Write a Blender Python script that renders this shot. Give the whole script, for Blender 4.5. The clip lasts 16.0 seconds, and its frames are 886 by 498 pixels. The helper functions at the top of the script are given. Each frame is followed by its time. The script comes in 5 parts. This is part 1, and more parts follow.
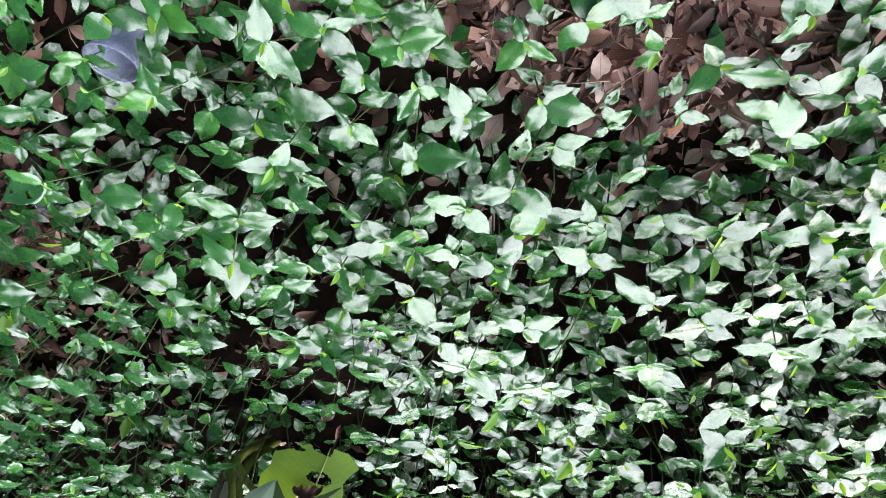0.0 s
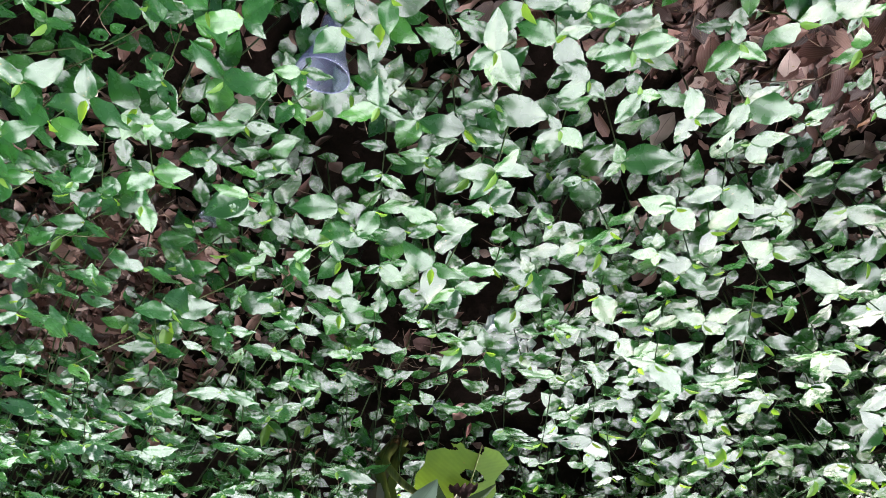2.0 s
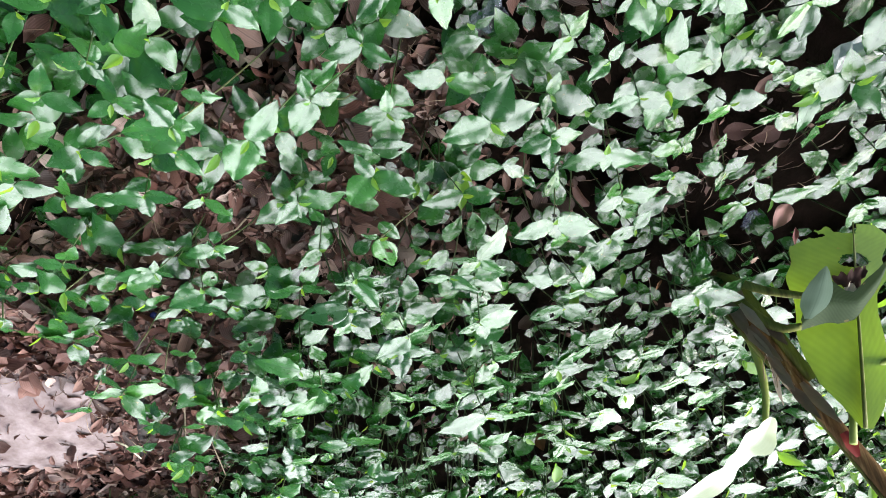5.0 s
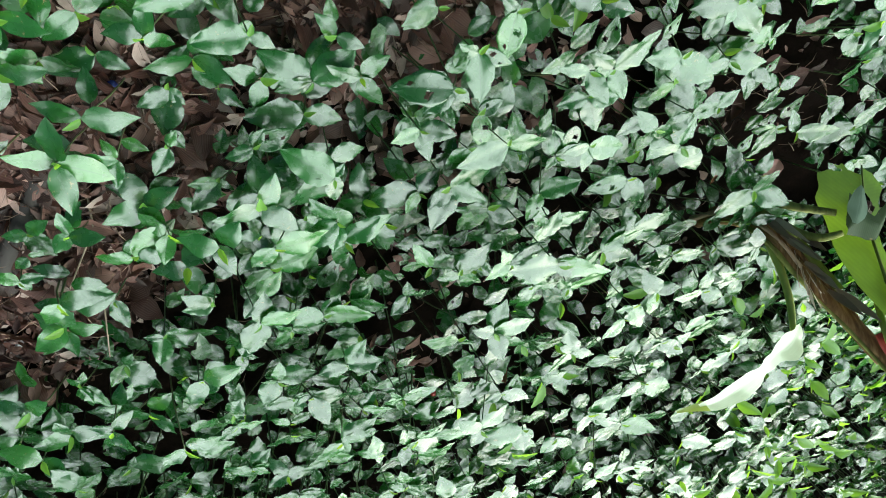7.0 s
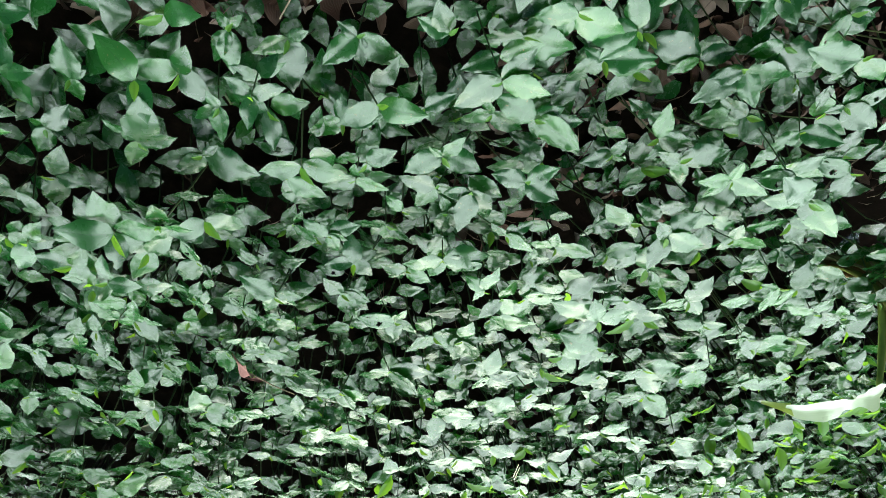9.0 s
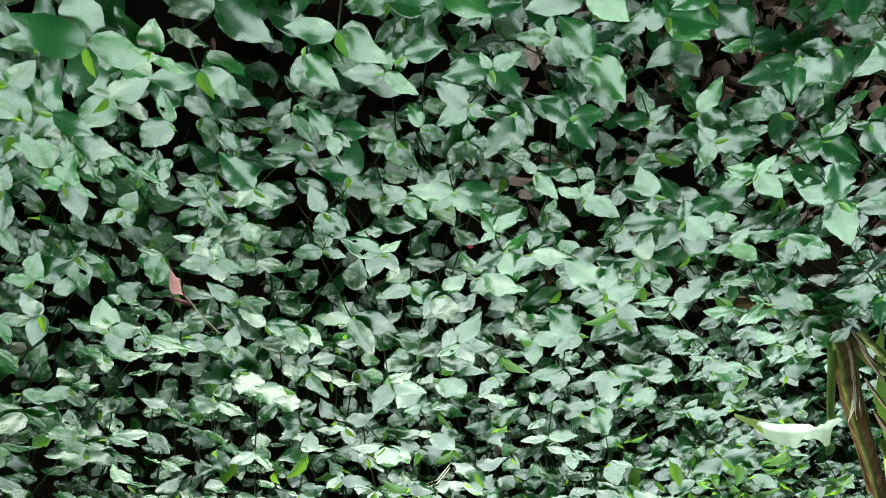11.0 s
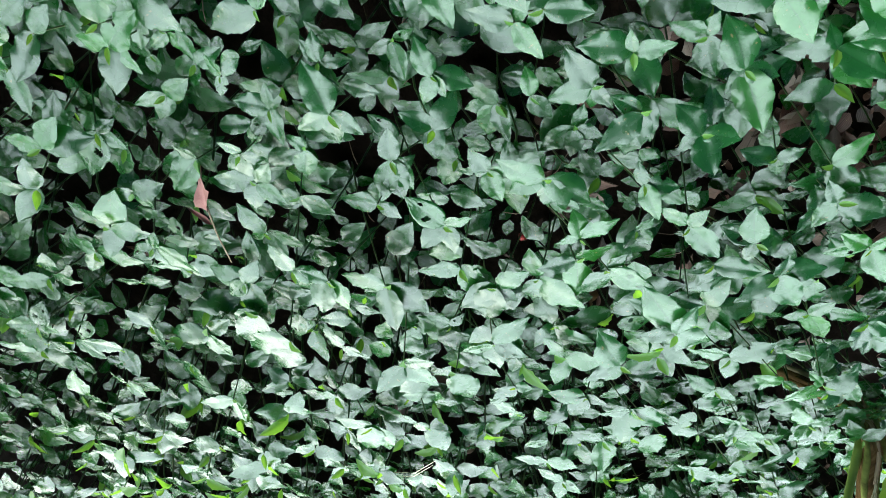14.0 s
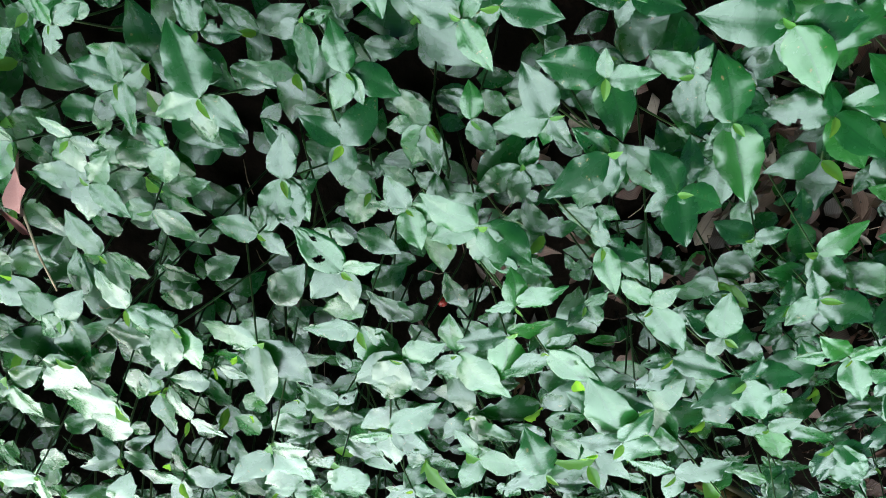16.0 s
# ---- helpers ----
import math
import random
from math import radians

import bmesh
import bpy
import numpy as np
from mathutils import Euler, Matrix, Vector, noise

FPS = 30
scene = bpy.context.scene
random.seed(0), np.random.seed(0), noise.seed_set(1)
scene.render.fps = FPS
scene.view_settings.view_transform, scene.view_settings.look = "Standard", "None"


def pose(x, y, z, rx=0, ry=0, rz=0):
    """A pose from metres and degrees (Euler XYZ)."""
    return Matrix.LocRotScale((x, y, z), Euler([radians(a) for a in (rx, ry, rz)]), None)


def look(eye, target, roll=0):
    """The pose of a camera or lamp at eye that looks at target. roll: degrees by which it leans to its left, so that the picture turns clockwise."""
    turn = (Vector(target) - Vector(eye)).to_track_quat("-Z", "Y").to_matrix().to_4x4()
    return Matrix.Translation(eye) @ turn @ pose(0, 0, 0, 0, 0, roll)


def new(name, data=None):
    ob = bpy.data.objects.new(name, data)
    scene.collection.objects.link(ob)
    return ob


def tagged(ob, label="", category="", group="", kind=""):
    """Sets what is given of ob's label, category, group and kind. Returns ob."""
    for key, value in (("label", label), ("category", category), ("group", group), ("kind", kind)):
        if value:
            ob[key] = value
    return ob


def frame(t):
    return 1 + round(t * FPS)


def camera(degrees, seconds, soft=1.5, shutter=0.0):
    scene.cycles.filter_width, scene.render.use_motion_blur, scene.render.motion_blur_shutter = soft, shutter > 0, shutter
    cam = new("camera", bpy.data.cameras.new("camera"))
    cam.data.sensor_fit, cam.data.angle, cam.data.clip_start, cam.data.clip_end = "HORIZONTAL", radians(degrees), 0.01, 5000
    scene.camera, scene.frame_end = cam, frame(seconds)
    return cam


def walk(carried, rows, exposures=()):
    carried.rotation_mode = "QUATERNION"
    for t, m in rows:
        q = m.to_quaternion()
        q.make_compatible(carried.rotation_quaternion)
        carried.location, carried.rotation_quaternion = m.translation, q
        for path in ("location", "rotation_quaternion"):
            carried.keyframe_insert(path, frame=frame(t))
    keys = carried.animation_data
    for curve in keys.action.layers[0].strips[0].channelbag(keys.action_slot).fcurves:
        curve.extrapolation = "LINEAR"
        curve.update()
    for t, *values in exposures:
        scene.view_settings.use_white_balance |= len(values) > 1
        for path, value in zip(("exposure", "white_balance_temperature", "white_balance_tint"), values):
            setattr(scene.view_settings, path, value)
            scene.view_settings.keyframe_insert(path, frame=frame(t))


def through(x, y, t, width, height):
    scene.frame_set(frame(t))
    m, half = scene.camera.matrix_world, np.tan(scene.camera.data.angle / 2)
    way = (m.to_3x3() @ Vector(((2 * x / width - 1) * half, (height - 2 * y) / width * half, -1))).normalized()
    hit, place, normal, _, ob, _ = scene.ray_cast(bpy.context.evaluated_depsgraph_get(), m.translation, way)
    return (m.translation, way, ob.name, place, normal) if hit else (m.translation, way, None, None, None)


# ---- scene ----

# ---- camera ----
cam = camera(65.8, 16.0, soft=0.1)
PATH = [
    (0, (0.154, 0.152, 0.904), (0.279, 1.285, -0.739), -170.7),
    (0.5, (0.212, 0.116, 0.929), (0.313, 1.266, -0.704), -173.8),
    (1, (0.284, 0.092, 0.93), (0.368, 1.256, -0.694), -174.0),
    (1.5, (0.365, 0.108, 0.931), (0.434, 1.27, -0.695), -173.9),
    (2, (0.455, 0.137, 0.932), (0.519, 1.287, -0.703), -175.3),
    (2.5, (0.547, 0.174, 0.931), (0.602, 1.293, -0.726), 182.6),
    (3, (0.605, 0.207, 0.95), (0.672, 1.312, -0.715), 180.2),
    (3.5, (0.682, 0.237, 0.935), (0.766, 1.384, -0.701), 174.5),
    (4, (0.735, 0.303, 0.913), (0.921, 1.462, -0.707), 180.0),
    (4.5, (0.804, 0.382, 0.919), (1.018, 1.549, -0.691), 177.2),
    (5, (0.882, 0.435, 0.928), (1.132, 1.576, -0.696), 175.1),
    (5.2, (0.923, 0.463, 0.935), (1.134, 1.615, -0.686), 173.1),
    (7.3, (1.431, 0.846, 0.931), (0.852, 1.792, -0.734), 153.8),
    (7.5, (1.46, 0.887, 0.92), (0.868, 1.841, -0.735), 156.5),
    (8, (1.566, 0.981, 0.877), (0.836, 1.962, -0.705), 161.2),
    (8.5, (1.671, 1.082, 0.878), (0.752, 1.905, -0.696), 163.3),
    (9, (1.718, 1.184, 0.871), (0.775, 2.018, -0.683), 167.3),
    (9.5, (1.716, 1.273, 0.816), (0.618, 2.104, -0.634), 169.7),
    (9.7, (1.702, 1.303, 0.815), (0.583, 2.054, -0.663), 168.2),
    (11.8, (1.705, 1.563, 0.873), (0.578, 1.942, -0.735), 161.5),
    (12, (1.712, 1.59, 0.872), (0.593, 1.991, -0.736), 160.7),
    (12.5, (1.717, 1.628, 0.858), (0.619, 2.092, -0.748), 164.0),
    (13, (1.704, 1.616, 0.828), (0.569, 2.04, -0.764), 167.5),
    (13.5, (1.701, 1.584, 0.786), (0.473, 1.945, -0.75), 173.3),
    (14, (1.697, 1.568, 0.744), (0.475, 1.955, -0.791), 174.9),
    (14.5, (1.669, 1.58, 0.708), (0.501, 1.797, -0.9), 169.1),
    (15, (1.634, 1.6, 0.655), (0.501, 1.79, -0.983), 169.9),
    (15.5, (1.598, 1.606, 0.637), (0.541, 1.747, -1.055), 170.1),
    (16, (1.578, 1.584, 0.622), (0.451, 1.702, -1.025), 172.1),
]
walk(cam, [(t, look(eye, target, roll)) for t, eye, target, roll in PATH], [(0.0, 1.87, 6200, 14), (2.0, 1.83, 6350, 17), (3.7, 1.84, 6700, 17), (5.0, 1.86, 6350, 12), (8.0, 1.27, 6250, -11), (12.0, 1.22, 5950, -8), (16.0, 1.36, 5750, -8)])

# ---- light: bright open sky low beyond the bank, soft ----
LIGHT = Vector((-0.40, 0.52, 0.28)).normalized()
world = bpy.data.worlds.new("world")
scene.world = world
world.use_nodes = True
wn, wl = world.node_tree.nodes, world.node_tree.links
sky = wn.new("ShaderNodeTexSky")
sky.sky_type = "NISHITA"
sky.sun_disc = False
sky.sun_elevation = math.asin(LIGHT.z)
sky.sun_rotation = math.atan2(LIGHT.x, LIGHT.y)
sky.air_density, sky.dust_density, sky.ozone_density = 1.0, 3.0, 1.0
wl.new(sky.outputs[0], wn["Background"].inputs[0])
wn["Background"].inputs[1].default_value = 0.032
sun = new("sun", bpy.data.lights.new("sun", "SUN"))
sun.data.energy, sun.data.angle, sun.data.color = 6.1, radians(114), (0.98, 0.99, 1.0)
sun.matrix_world = look(LIGHT * 10, (0, 0, 0))


# ---- materials ----
def nodes_of(name):
    m = bpy.data.materials.new(name)
    m.use_nodes = True
    n = m.node_tree.nodes
    return m, n, m.node_tree.links, n["Principled BSDF"], n["Material Output"]


def add(n, kind, **values):
    node = n.new(kind)
    for key, value in values.items():
        if key in node.inputs:
            node.inputs[key].default_value = value
    return node


def maths(n, l, op, a, b=None):
    node = n.new("ShaderNodeMath")
    node.operation = op
    for i, v in enumerate((a, b)):
        if v is None:
            continue
        if isinstance(v, (int, float)):
            node.inputs[i].default_value = v
        else:
            l.new(v, node.inputs[i])
    return node.outputs[0]


def ramp(n, l, fac, stops):
    node = n.new("ShaderNodeValToRGB")
    e = node.color_ramp.elements
    while len(e) < len(stops):
        e.new(0.5)
    for el, (p, c) in zip(e, stops):
        el.position, el.color = p, (*c, 1)
    l.new(fac, node.inputs[0])
    return node.outputs[0]


def blend(n, l, fac, a, b, mode="MIX"):
    node = n.new("ShaderNodeMix")
    node.data_type, node.blend_type = "RGBA", mode
    for sock, v in ((node.inputs[0], fac), (node.inputs[6], a), (node.inputs[7], b)):
        if isinstance(v, (int, float)):
            sock.default_value = v
        elif isinstance(v, tuple):
            sock.default_value = (*v, 1)
        else:
            l.new(v, sock)
    return node.outputs[2]


def leaf_material(name, tones, through, thin, rough=0.40, spots=0.25, spec=0.5, pleats=0.0):
    """A live leaf: tones from leaf to leaf, ribs along it, specks of wear, light shining through."""
    m, n, l, p, out = nodes_of(name)
    info, geo = n.new("ShaderNodeObjectInfo"), n.new("ShaderNodeNewGeometry")
    rnd = maths(n, l, "FRACT", maths(n, l, "ADD", info.outputs["Random"], geo.outputs["Random Per Island"]))
    uv = n.new("ShaderNodeUVMap")
    sep = n.new("ShaderNodeSeparateXYZ")
    l.new(uv.outputs[0], sep.inputs[0])
    base = ramp(n, l, rnd, tones)
    place = n.new("ShaderNodeCombineXYZ")
    l.new(maths(n, l, "MULTIPLY", sep.outputs[0], 0.5), place.inputs[0])
    l.new(sep.outputs[1], place.inputs[1])
    l.new(maths(n, l, "MULTIPLY", rnd, 40.0), place.inputs[2])
    cloud = add(n, "ShaderNodeTexNoise", Scale=5.0, Detail=3.0)
    l.new(place.outputs[0], cloud.inputs["Vector"])
    base = blend(n, l, maths(n, l, "MULTIPLY", cloud.outputs[0], 0.5), base, tuple(c * 0.55 for c in tones[0][1]))
    # midrib: a pale thin line at u = 0.5
    mid = maths(n, l, "ABSOLUTE", maths(n, l, "SUBTRACT", sep.outputs[0], 0.5))
    rib = maths(n, l, "LESS_THAN", mid, 0.022)
    groove = maths(n, l, "SUBTRACT", 1.0, maths(n, l, "MINIMUM", maths(n, l, "MULTIPLY", mid, 7.0), 1.0))
    base = blend(n, l, maths(n, l, "MULTIPLY", rib, 0.45), base, tuple(c * 0.7 for c in tones[0][1]))
    # faint parallel veins, paler than the blade
    vein = maths(n, l, "POWER", maths(n, l, "ABSOLUTE", maths(n, l, "SINE", maths(n, l, "MULTIPLY", sep.outputs[0], 31.4))), 6.0)
    base = blend(n, l, maths(n, l, "MULTIPLY", vein, 0.05), base, tuple(min(1, c * 1.6) for c in tones[-1][1]))
    # brown specks on some leaves
    speck = add(n, "ShaderNodeTexNoise", Scale=14.0, Detail=2.0)
    l.new(place.outputs[0], speck.inputs["Vector"])
    some = maths(n, l, "GREATER_THAN", maths(n, l, "FRACT", maths(n, l, "MULTIPLY", rnd, 7.3)), 1 - spots)
    dots = maths(n, l, "MULTIPLY", maths(n, l, "GREATER_THAN", speck.outputs[0], 0.70), some)
    base = blend(n, l, dots, base, (0.22, 0.17, 0.07))
    if pleats:
        # side veins slanting from the midrib
        slant = maths(n, l, "ADD", maths(n, l, "MULTIPLY", sep.outputs[1], 170.0), maths(n, l, "MULTIPLY", mid, -60.0))
        side = maths(n, l, "SINE", maths(n, l, "ADD", slant, maths(n, l, "MULTIPLY", cloud.outputs[0], 6.0)))
        base = blend(n, l, maths(n, l, "MULTIPLY", maths(n, l, "ADD", side, 1.0), 0.5 * pleats), base, tuple(c * 0.6 for c in tones[0][1]))
        blot = add(n, "ShaderNodeTexNoise", Scale=9.0, Detail=5.0)
        l.new(place.outputs[0], blot.inputs["Vector"])
        base = blend(n, l, maths(n, l, "MULTIPLY", maths(n, l, "GREATER_THAN", blot.outputs[0], 0.68), 0.6), base, (0.20, 0.15, 0.05))
    l.new(base, p.inputs["Base Color"])
    rg = maths(n, l, "ADD", maths(n, l, "MULTIPLY", cloud.outputs[0], 0.14), rough - 0.07)
    l.new(rg, p.inputs["Roughness"])
    p.inputs["Specular IOR Level"].default_value = spec
    # fine ribs along the leaf
    wave = maths(n, l, "SINE", maths(n, l, "MULTIPLY", sep.outputs[0], 55.0))
    crinkle = add(n, "ShaderNodeTexNoise", Scale=22.0, Detail=3.0)
    l.new(place.outputs[0], crinkle.inputs["Vector"])
    h = maths(n, l, "ADD", maths(n, l, "MULTIPLY", wave, 0.018), maths(n, l, "MULTIPLY", cloud.outputs[0], 0.3))
    h = maths(n, l, "ADD", h, maths(n, l, "MULTIPLY", crinkle.outputs[0], 0.35))
    h = maths(n, l, "SUBTRACT", h, maths(n, l, "MULTIPLY", groove, 0.3))
    bump = add(n, "ShaderNodeBump", Strength=0.33, Distance=0.0012)
    l.new(h, bump.inputs["Height"])
    l.new(bump.outputs[0], p.inputs["Normal"])
    t = n.new("ShaderNodeBsdfTranslucent")
    t.inputs[0].default_value = (*through, 1)
    if pleats:
        # thicker and thinner tissue lets less or more light through
        tissue = add(n, "ShaderNodeTexNoise", Scale=2.6, Detail=4.0)
        l.new(place.outputs[0], tissue.inputs["Vector"])
        vary = ramp(n, l, tissue.outputs[0], [(0.36, (0, 0, 0)), (0.62, (1, 1, 1))])
        lit = blend(n, l, vary, tuple(c * 0.42 for c in through), tuple(c * 1.1 for c in through))
        l.new(blend(n, l, maths(n, l, "MULTIPLY", maths(n, l, "ADD", side, 1.0), 0.07), lit, tuple(c * 0.4 for c in through)), t.inputs[0])
    mix = n.new("ShaderNodeMixShader")
    mix.inputs[0].default_value = thin
    l.new(p.outputs[0], mix.inputs[1])
    l.new(t.outputs[0], mix.inputs[2])
    l.new(mix.outputs[0], out.inputs[0])
    return m


def plain_material(name, tones, rough, scale=40.0, bump=0.3, spec=0.4, metal=0.0, distance=0.002, use_random=True, stretch=1.0):
    m, n, l, p, out = nodes_of(name)
    coord = n.new("ShaderNodeTexCoord")
    noise_a = add(n, "ShaderNodeTexNoise", Scale=scale, Detail=5.0, Roughness=0.65)
    grow = n.new("ShaderNodeMapping")
    grow.inputs["Scale"].default_value = (1, stretch, stretch)
    l.new(coord.outputs["Object"], grow.inputs["Vector"])
    l.new(grow.outputs[0], noise_a.inputs["Vector"])
    fac = noise_a.outputs[0]
    if use_random:
        info, geo = n.new("ShaderNodeObjectInfo"), n.new("ShaderNodeNewGeometry")
        rnd = maths(n, l, "FRACT", maths(n, l, "ADD", info.outputs["Random"], geo.outputs["Random Per Island"]))
        fac = maths(n, l, "ADD", maths(n, l, "MULTIPLY", rnd, 0.75), maths(n, l, "MULTIPLY", noise_a.outputs[0], 0.3))
    l.new(ramp(n, l, fac, tones), p.inputs["Base Color"])
    p.inputs["Roughness"].default_value = rough
    p.inputs["Specular IOR Level"].default_value = spec
    p.inputs["Metallic"].default_value = metal
    b = add(n, "ShaderNodeBump", Strength=bump, Distance=distance)
    l.new(noise_a.outputs[0], b.inputs["Height"])
    l.new(b.outputs[0], p.inputs["Normal"])
    return m


M_LEAF = leaf_material("spiderwort_leaf", [(0.0, (0.009, 0.050, 0.010)), (0.5, (0.015, 0.080, 0.014)), (0.85, (0.024, 0.110, 0.019)), (1.0, (0.042, 0.155, 0.022))], (0.11, 0.44, 0.03), 0.13, rough=0.27, spec=0.92)
M_FRESH = leaf_material("fresh_leaf", [(0.0, (0.07, 0.20, 0.03)), (1.0, (0.17, 0.32, 0.05))], (0.40, 0.62, 0.04), 0.3, spots=0.0)
M_YOUNG = leaf_material("young_leaf", [(0.0, (0.10, 0.25, 0.045)), (1.0, (0.19, 0.36, 0.06))], (0.40, 0.68, 0.05), 0.50, spots=0.0)
M_STEM = plain_material("green_stem", [(0.2, (0.035, 0.065, 0.02)), (0.6, (0.08, 0.125, 0.04)), (1.0, (0.15, 0.15, 0.07))], 0.45, 60, 0.2)
M_LITTER = leaf_material("dead_leaf", [(0.0, (0.016, 0.006, 0.004)), (0.3, (0.054, 0.019, 0.013)), (0.6, (0.125, 0.046, 0.033)), (0.85, (0.26, 0.135, 0.105)), (1.0, (0.52, 0.39, 0.34))], (0.22, 0.10, 0.05), 0.06, rough=0.55, spots=0.5, spec=0.35)
# blacker than humus: deep shade between the leaves is put into this colour
M_SHADED_SOIL = plain_material("soil", [(0.3, (0.004, 0.003, 0.002)), (0.6, (0.008, 0.005, 0.004)), (0.8, (0.022, 0.013, 0.009))], 0.95, 25, 0.9, 0.02, distance=0.01, use_random=False)


# ---- shapes ----
def mesh_from(name, verts, faces, uvs=None, mat=None, smooth=True):
    me = bpy.data.meshes.new(name)
    me.from_pydata([tuple(v) for v in verts], [], faces)
    if uvs is not None:
        layer = me.uv_layers.new(name="UVMap")
        idx = np.empty(len(me.loops), dtype=np.int32)
        me.loops.foreach_get("vertex_index", idx)
        layer.data.foreach_set("uv", np.asarray(uvs, dtype=np.float32)[idx].ravel())
    if smooth:
        me.polygons.foreach_set("use_smooth", [True] * len(me.polygons))
    if mat:
        me.materials.append(mat)
    me.update()
    return me


def leaf_shape(rng, width=0.23, fold=0.30, droop=0.16, wave=0.05, rows=9, cols=5, neck=0.05, peak=0.8, missing=(), ripple=0.028, serrate=0.0):
    """A pointed oval leaf, 1 long along +y, folded up along its midrib, wavy at its edges; returns vertices, faces, uvs."""
    v, uv, f = [], [], []
    ph = rng.uniform(0, 6.28)
    bend = rng.uniform(-0.05, 0.05)
    for i in range(rows):
        s = i / (rows - 1)
        w = 1.06 * width * (math.sin(math.pi * s ** (peak - 0.06)) ** 0.88 if 0 < s < 1 else 0) + neck * width * (1 - s)
        if i == rows - 1:
            w = 0.006
        for j in range(cols):
            u = 2 * j / (cols - 1) - 1
            rim = abs(u) == 1 and 0 < i < rows - 1
            tooth = serrate * (1 if i % 2 else -1)
            ww = w * (1 + (tooth + 0.025 * math.sin(ph * 2 + 13 * s + 2 * u) + rng.uniform(-0.03, 0.03) if rim else 0))
            z = fold * abs(u) ** 1.2 * w - droop * s * s + wave * math.sin(ph + 8 * s + (1.7 if u > 0 else 0)) * abs(u) ** 2 * math.sin(math.pi * s)
            if rim:
                z += (18 * tooth + 0.75 * math.sin(ph * 3 + 23 * s + 2.3 * u) + rng.uniform(-0.4, 0.4)) * ripple - 0.10 * w
            v.append((u * ww + bend * math.sin(math.pi * s), s + (rng.uniform(-0.015, 0.015) if 0 < i < rows - 1 else 0), z))
            uv.append(((u + 1) / 2, s))
    for i in range(rows - 1):
        for j in range(cols - 1):
            if (i, j) in missing:
                continue
            a = i * cols + j
            f.append((a, a + 1, a + cols + 1, a + cols))
    return np.array(v), f, np.array(uv)


def tube(points, radii, sides=6):
    """A round tapered tube along points; returns vertices and faces."""
    v, f = [], []
    pts = [Vector(p) for p in points]
    for i, p in enumerate(pts):
        d = (pts[min(i + 1, len(pts) - 1)] - pts[max(i - 1, 0)]).normalized()
        a = d.cross(Vector((0.31, 0.87, 0.38))).normalized()
        b = d.cross(a)
        for k in range(sides):
            g = 2 * math.pi * k / sides
            v.append(p + (a * math.cos(g) + b * math.sin(g)) * radii[i])
    for i in range(len(pts) - 1):
        for k in range(sides):
            q = (k + 1) % sides
            f.append((i * sides + k, i * sides + q, (i + 1) * sides + q, (i + 1) * sides + k))
    f.append(tuple(range(sides))[::-1])
    f.append(tuple((len(pts) - 1) * sides + k for k in range(sides)))
    return v, f


def part(name, me, parent, matrix=None, label=""):
    ob = new(name, me)
    ob.parent = parent
    if matrix is not None:
        ob.matrix_local = matrix
    if label:
        ob["label"] = label
    return ob


rng = random.Random(11)
SHAPES = [leaf_shape(rng, width=w, fold=fo, droop=d, wave=wv) for w, fo, d, wv in
          ((0.25, 0.12, 0.14, 0.05), (0.27, 0.22, 0.20, 0.06), (0.22, 0.18, 0.10, 0.05), (0.28, 0.08, 0.22, 0.07), (0.24, 0.28, 0.05, 0.05), (0.26, 0.04, 0.26, 0.06))]
SHAPES += [leaf_shape(rng, width=0.25, fold=0.15, droop=0.15, missing=((6, 3),)), leaf_shape(rng, width=0.24, fold=0.2, droop=0.18, missing=((4, 0), (5, 0)))]
FINE = [leaf_shape(rng, width=w, fold=fo, droop=d, wave=wv, rows=19, cols=7, serrate=0.014, ripple=0.018, missing=gap) for w, fo, d, wv, gap in
        ((0.26, 0.10, 0.14, 0.03, ()), (0.28, 0.18, 0.20, 0.04, ()), (0.23, 0.14, 0.10, 0.03, ()), (0.29, 0.06, 0.22, 0.045, ()), (0.25, 0.20, 0.05, 0.03, ()), (0.27, 0.03, 0.26, 0.04, ()), (0.25, 0.1, 0.15, 0.05, ((10, 5), (11, 5))), (0.25, 0.15, 0.18, 0.05, ((7, 0), (8, 0), (8, 1), (9, 0))))]
eaten = {(i, j) for i in range(40) for j in range(20) if math.hypot((i - 15) / 3.4, (j - 5.5) / 2.6) < 1 + 0.25 * math.sin(i * 2 + j) or math.hypot((i - 27) / 2.2, (j - 13) / 2.0) < 1}
FINE[6] = leaf_shape(rng, width=0.26, fold=0.08, droop=0.15, wave=0.03, rows=41, cols=21, ripple=0.008, missing=eaten)
LEAVES = [mesh_from("leaf", *s, M_LEAF) for s in FINE]
YOUNG_SHAPES = [leaf_shape(rng, width=0.17, fold=0.9, droop=-0.05, wave=0.02), leaf_shape(rng, width=0.2, fold=0.6, droop=0.1, wave=0.02)]
YOUNG = [mesh_from("young_leaf", *s, m) for s, m in zip(YOUNG_SHAPES * 2, (M_FRESH, M_FRESH, M_FRESH, M_YOUNG))]


def leaf_pose(x, y, z, azimuth, rise, roll, size):
    return Matrix.Translation((x, y, z)) @ Euler((0, 0, radians(azimuth - 90))).to_matrix().to_4x4() @ Euler((radians(rise), radians(roll), 0)).to_matrix().to_4x4() @ Matrix.Diagonal((size, size, size, 1))


